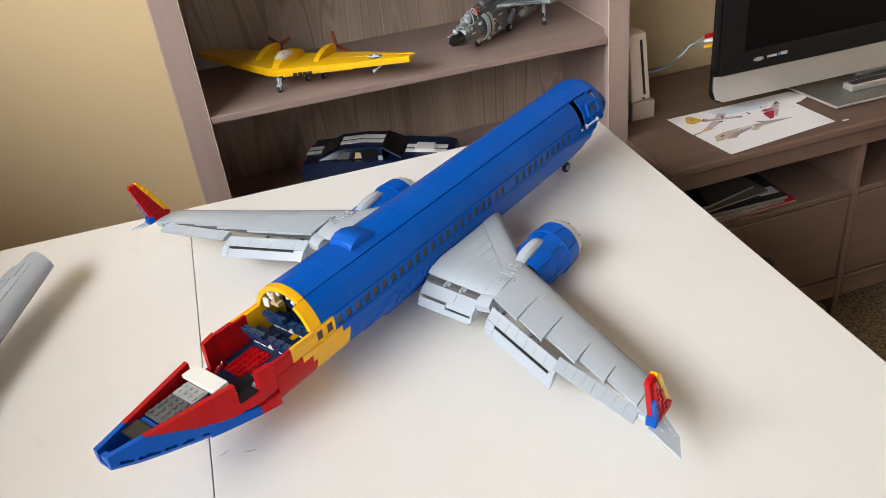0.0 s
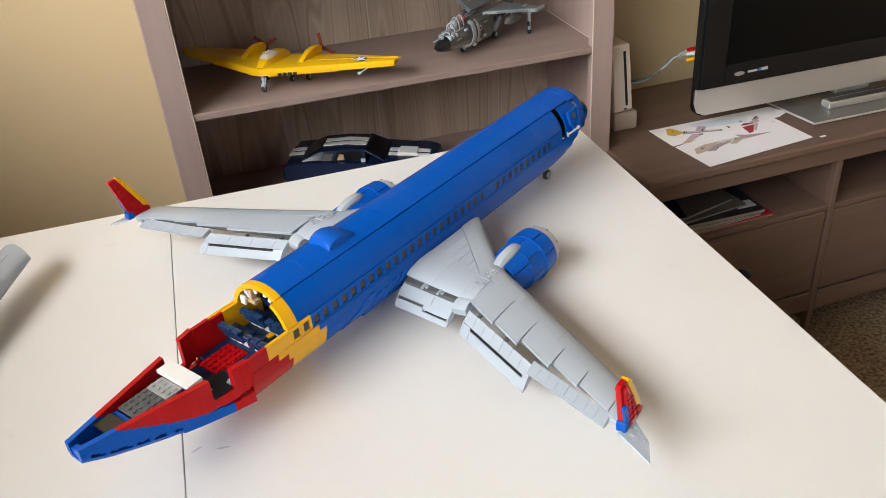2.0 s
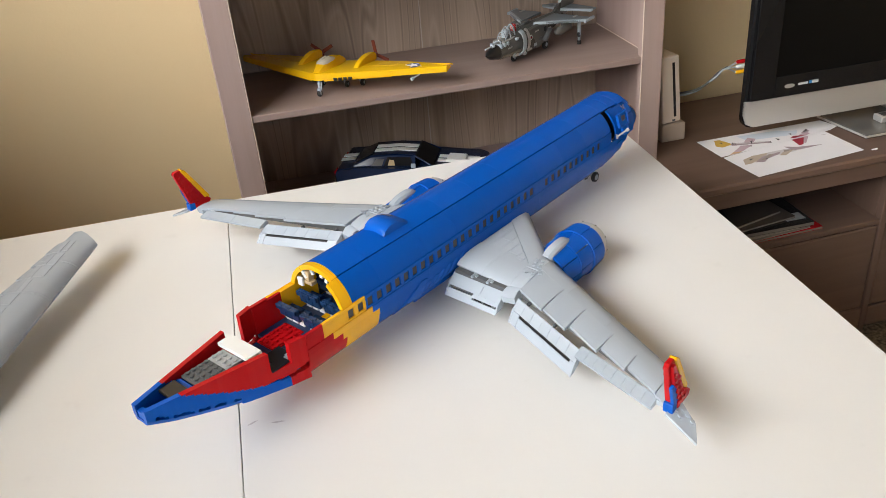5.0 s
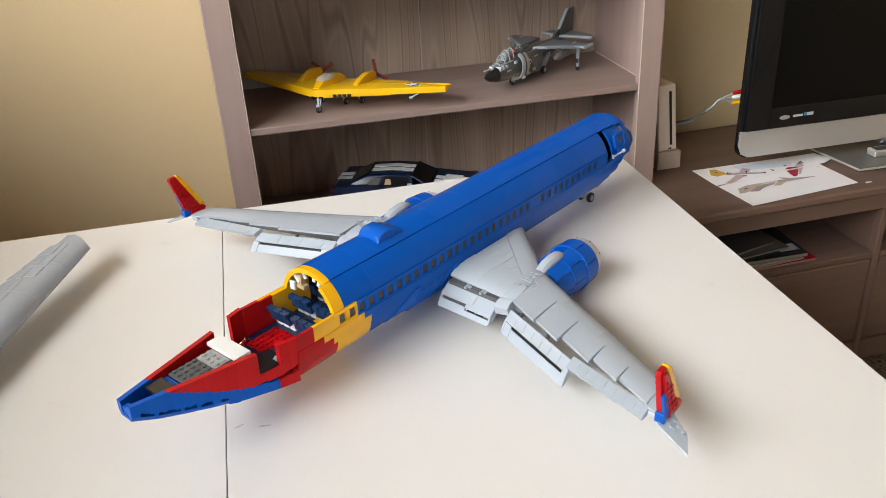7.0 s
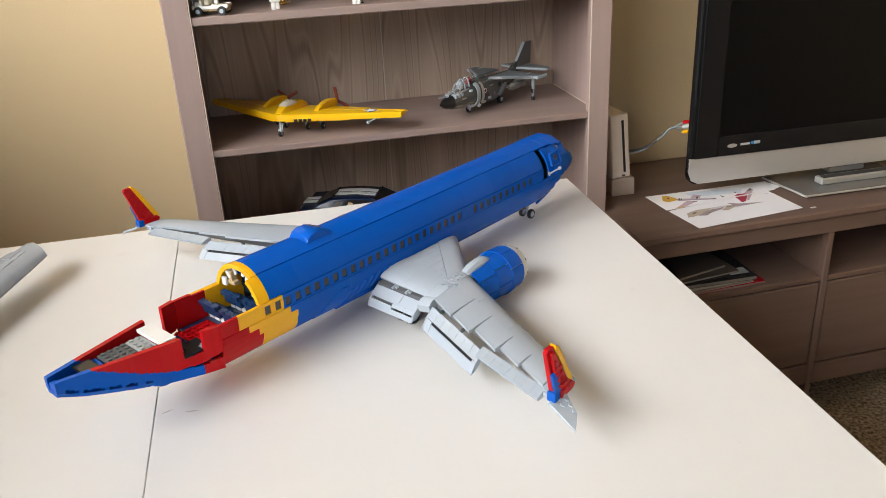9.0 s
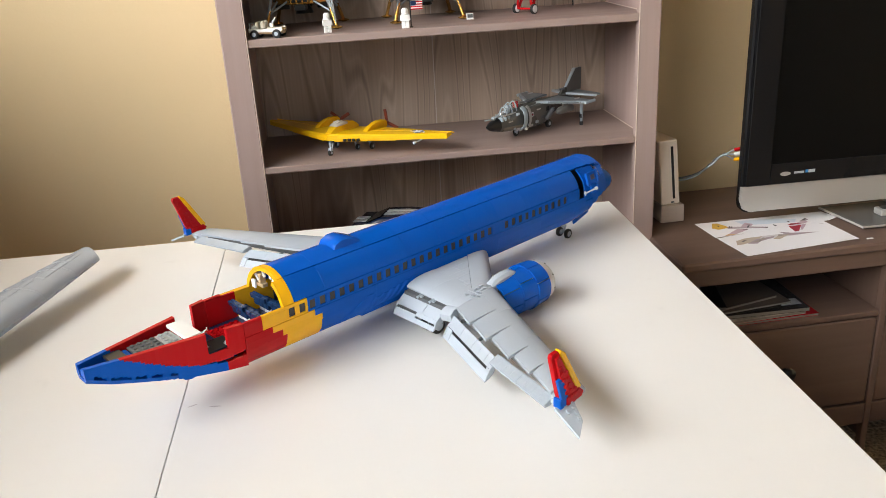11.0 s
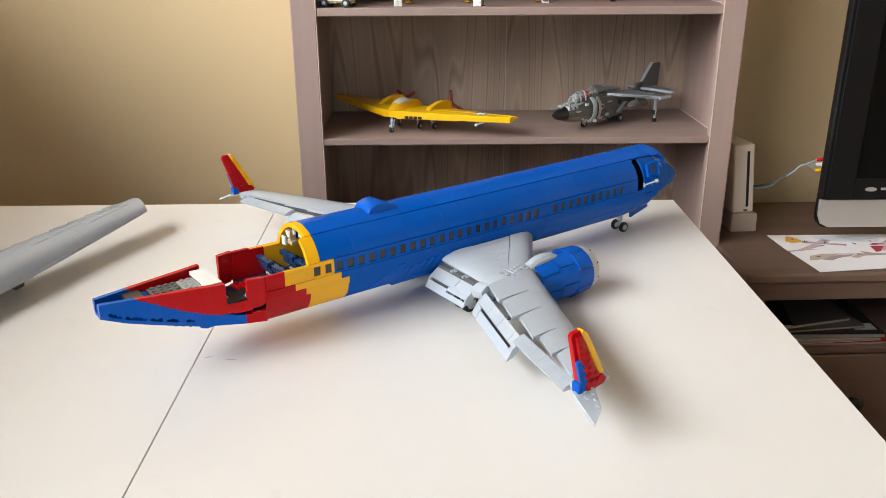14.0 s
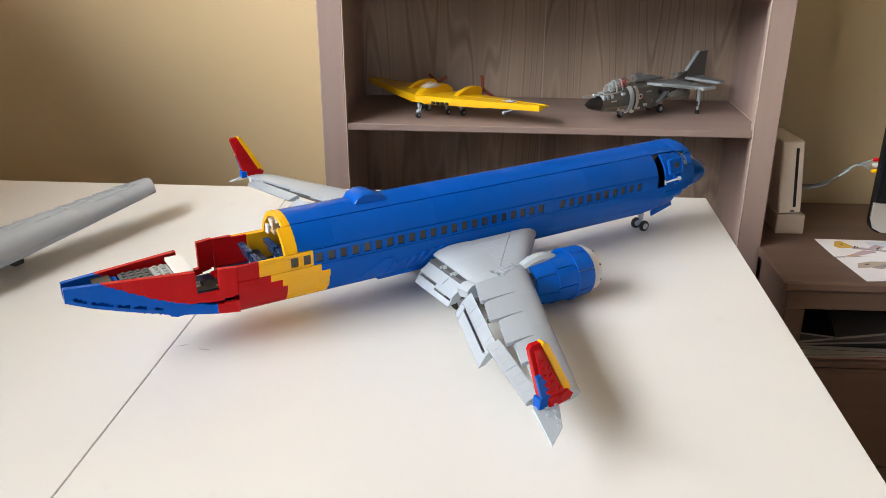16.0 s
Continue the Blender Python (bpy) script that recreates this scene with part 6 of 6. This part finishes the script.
    bm = bmesh.new()
    block(bm, (0.338, -0.034, 0.0242), (0.560, -0.016, 0.0252))
    part("bar_inlay", bm, DARK, bar)
    bm = bmesh.new()
    prism(bm, [(0.40, 0.03, 0.0095), (0.50, 0.03, 0.0095), (0.495, 0.03, 0.05), (0.405, 0.03, 0.05)], (0, 0.04, 0), 0.003)
    part("neck", bm, SILVER, t)


television()


def av_cable():
    t = empty("av_cable", pose(0, 0, 0), "grey audio cable with red, white and yellow plugs into the television", "cable")
    lead = material("dark_grey_cable", (0.10, 0.10, 0.10), 0.5)
    cable("lead", [(0.545, 2.20, NTOP + 0.07), (0.552, 2.12, 0.655), (0.572, 2.06, 0.678), (0.588, 2.04, 0.695), (0.600, 2.03, 0.712), (0.617, 2.028, 0.729), (0.634, 2.026, 0.735)], 0.0028, lead, t)
    cable("lead", [(0.548, 2.20, NTOP + 0.06), (0.556, 2.12, 0.648), (0.578, 2.056, 0.676), (0.592, 2.036, 0.702), (0.606, 2.024, 0.716), (0.620, 2.022, 0.735), (0.634, 2.022, 0.733)], 0.0022, GREY, t)
    for dz, mat in ((0.011, RED), (0.0, WHITE), (-0.013, YELLOW)):
        cable("tail", [(0.630, 2.024, 0.734), (0.644, 2.024, 0.734 + dz * 0.5), (0.655, 2.024, 0.733 + dz)], 0.0016, GREY, t)
        bm = bmesh.new()
        turned(bm, (0.653, 2.024, 0.733 + dz), (1, -0.1, 0.06), [(0, 0.002), (0.003, 0.004), (0.026, 0.0048), (0.027, 0.003)], 12)
        part("plug", bm, mat, t, smooth=40)


av_cable()


# ---- printed sheets ----
INK_Y = material("yellow_ink", (0.60, 0.36, 0.05), 0.6)
INK_V = material("mauve_grey_ink", (0.34, 0.27, 0.30), 0.6)
INK_B = material("warm_grey_ink", (0.30, 0.25, 0.22), 0.6)
INK_R = material("dark_red_ink", (0.33, 0.02, 0.04), 0.6)
INK_D = material("dark_ink", (0.06, 0.05, 0.06), 0.6)
INK_O = material("pale_orange_ink", (0.55, 0.35, 0.20), 0.6)
INK_S = material("sand_ink", (0.46, 0.38, 0.30), 0.6)
INK_M = material("pale_mauve_ink", (0.50, 0.37, 0.42), 0.6)
INK_W = material("pale_blue_ink", (0.62, 0.68, 0.76), 0.6)
INK_P = material("pale_grey_ink", (0.58, 0.55, 0.56), 0.6)
PAPER = material("white_paper", (0.80, 0.79, 0.81), 0.6)


def sheet(name_label, corners, z):
    t = empty("printed_sheet", pose(0, 0, z), name_label, "paper", "printed sheets on the bench")
    bm = bmesh.new()
    prism(bm, [(x, y, 0) for x, y in corners], (0, 0, 0.0006))
    part("paper", bm, PAPER, t)
    return t


def ink(t, mat, *pts):
    """A flat printed shape, given in room coordinates, laid just above the sheet and what is printed already."""
    n = sum(1 for c in t.children if c.name.startswith("printed"))
    bm = bmesh.new()
    prism(bm, [(x, y, 0.0007 + 0.00006 * n) for x, y in pts], (0, 0, 0.00005))
    part("printed_shape", bm, mat, t)


one = sheet("white paper sheet with a printed grey and sand aircraft", [(0.564, 1.902), (0.577, 1.789), (0.850, 1.815), (0.842, 1.948)], NTOP + 0.0008)
two = sheet("white paper sheet with printed yellow-tailed and red aircraft", [(0.556, 2.001), (0.561, 1.905), (0.857, 1.936), (0.886, 1.950), (0.872, 1.994)], NTOP + 0.0020)
# the sand-coloured aircraft: nose, engine pod, wing block, long grey wing
ink(one, INK_P, (0.640, 1.866), (0.664, 1.887), (0.735, 1.888), (0.795, 1.877), (0.747, 1.873), (0.690, 1.868))
ink(one, INK_V, (0.711, 1.900), (0.737, 1.886), (0.792, 1.876), (0.747, 1.874), (0.720, 1.875))
ink(one, INK_S, (0.595, 1.875), (0.623, 1.885), (0.663, 1.886), (0.640, 1.864), (0.601, 1.852), (0.585, 1.851))
ink(one, INK_V, (0.611, 1.853), (0.640, 1.872), (0.690, 1.880), (0.681, 1.871), (0.645, 1.859), (0.631, 1.848))
ink(one, INK_B, (0.626, 1.858), (0.660, 1.878), (0.668, 1.874), (0.640, 1.857))
ink(one, INK_S, (0.676, 1.863), (0.695, 1.877), (0.724, 1.879), (0.690, 1.859))
ink(one, INK_B, (0.700, 1.885), (0.724, 1.879), (0.695, 1.874))
ink(one, INK_D, (0.604, 1.868), (0.612, 1.873), (0.618, 1.871), (0.608, 1.866))
ink(one, INK_D, (0.640, 1.860), (0.645, 1.861), (0.643, 1.856))
# the yellow-tailed aircraft under a pale blue wash
ink(two, INK_W, (0.651, 1.990), (0.734, 1.984), (0.791, 1.964), (0.775, 1.945), (0.720, 1.952), (0.659, 1.960))
ink(two, INK_P, (0.580, 1.903), (0.631, 1.941), (0.657, 1.934), (0.604, 1.907))
ink(two, INK_M, (0.597, 1.916), (0.631, 1.941), (0.657, 1.934), (0.617, 1.913))
ink(two, INK_O, (0.583, 1.9075), (0.597, 1.916), (0.617, 1.913), (0.606, 1.908))
ink(two, INK_M, (0.647, 1.954), (0.668, 1.974), (0.681, 1.961), (0.665, 1.944))
ink(two, INK_V, (0.614, 1.961), (0.668, 1.947), (0.701, 1.935), (0.698, 1.927), (0.665, 1.936), (0.613, 1.948))
ink(two, INK_P, (0.625, 1.957), (0.690, 1.938), (0.690, 1.935), (0.625, 1.953))
ink(two, INK_Y, (0.593, 1.989), (0.606, 1.987), (0.617, 1.963), (0.615, 1.953), (0.589, 1.948), (0.580, 1.960))
for shape in (((0.596, 1.972), (0.602, 1.973), (0.600, 1.964)), ((0.622, 1.963), (0.625, 1.962), (0.619, 1.951), (0.617, 1.952)), ((0.627, 1.960), (0.629, 1.960), (0.624, 1.950), (0.622, 1.951)), ((0.662, 1.953), (0.669, 1.954), (0.656, 1.938)), ((0.660, 1.962), (0.672, 1.958), (0.670, 1.955)), ((0.640, 1.934), (0.652, 1.930), (0.648, 1.926)), ((0.694, 1.931), (0.702, 1.934), (0.699, 1.926)), ((0.720, 1.945), (0.726, 1.935), (0.719, 1.931)), ((0.760, 1.954), (0.767, 1.953), (0.762, 1.945))):
    ink(two, INK_D, *shape)
# the red-nosed aircraft
ink(two, INK_M, (0.777, 1.938), (0.802, 1.949), (0.803, 1.936), (0.790, 1.929), (0.774, 1.928))
ink(two, INK_V, (0.787, 1.945), (0.812, 1.963), (0.811, 1.947), (0.797, 1.943))
ink(two, INK_D, (0.795, 1.950), (0.811, 1.960), (0.809, 1.953), (0.800, 1.948))
ink(two, INK_R, (0.762, 1.938), (0.779, 1.934), (0.784, 1.930), (0.757, 1.927), (0.749, 1.930))
ink(one, INK_R, (0.749, 1.925), (0.781, 1.926), (0.757, 1.894), (0.745, 1.891))
ink(one, INK_M, (0.783, 1.928), (0.795, 1.929), (0.768, 1.898), (0.762, 1.898))
ink(one, INK_P, (0.822, 1.922), (0.834, 1.921), (0.829, 1.917))
bm = bmesh.new()
block(bm, (0.866, 1.808, NTOP), (0.880, 1.813, NTOP + 0.0012), 0.0002)
tagged(part("paper_scrap", bm, WHITE), "tiny white scrap lying on the bench", "paper scrap")


# ---- magazines in the bench's open compartment ----
def magazine(x, y, z, turn, w, h, thick, cover, label, tilt=0.0):
    t = empty("magazine", pose(x, y, z, 0, tilt, turn), label, "magazine", "magazines in the bench")
    bm = bmesh.new()
    block(bm, (-w / 2, -h / 2, 0.0006), (w / 2 - 0.001, h / 2 - 0.001, thick - 0.0006))
    part("page_block", bm, material("page_edges", (0.20, 0.18, 0.16), 0.7), t)
    bm = bmesh.new()
    block(bm, (-w / 2 - 0.0006, -h / 2 - 0.0006, thick - 0.0006), (w / 2, h / 2, thick))
    block(bm, (-w / 2 - 0.0006, -h / 2 - 0.0006, 0), (w / 2, h / 2, 0.0006))
    c = part("cover", bm, cover, t)
    return t, c


COVER_D = plastic("dark_gloss_cover", (0.025, 0.024, 0.026), 0.2)
COVER_B = plastic("brown_grey_cover", (0.10, 0.085, 0.075), 0.25)
COVER_R = plastic("red_gloss_cover", (0.42, 0.02, 0.03), 0.22)
COVER_P = plastic("pale_cover", (0.42, 0.38, 0.33), 0.3)
Z = 0.4042
magazine(0.632, 1.908, Z, 1, 0.275, 0.205, 0.006, COVER_R, "red magazine at the bottom of a pile in the bench")
magazine(0.600, 1.910, Z + 0.0062, 3, 0.275, 0.21, 0.007, COVER_P, "pale magazine in a pile in the bench")
_, c = magazine(0.612, 1.918, Z + 0.0136, -2, 0.28, 0.21, 0.009, COVER_D, "dark glossy magazine with a grey code panel in a pile")
bm = bmesh.new()
block(bm, (0.085, -0.085, 0.0092), (0.132, -0.055, 0.0095))
part("code_panel", bm, material("grey_print", (0.30, 0.30, 0.31), 0.5), c)
magazine(0.585, 1.925, Z + 0.0230, 6, 0.25, 0.20, 0.005, COVER_B, "brown-grey magazine in a pile in the bench")
magazine(0.570, 1.930, Z + 0.0284, 13, 0.22, 0.19, 0.006, COVER_B, "slanted dark magazine on top of a pile in the bench")
magazine(0.520, 1.925, Z + 0.0348, -14, 0.12, 0.18, 0.005, COVER_D, "small dark magazine on top of a pile")
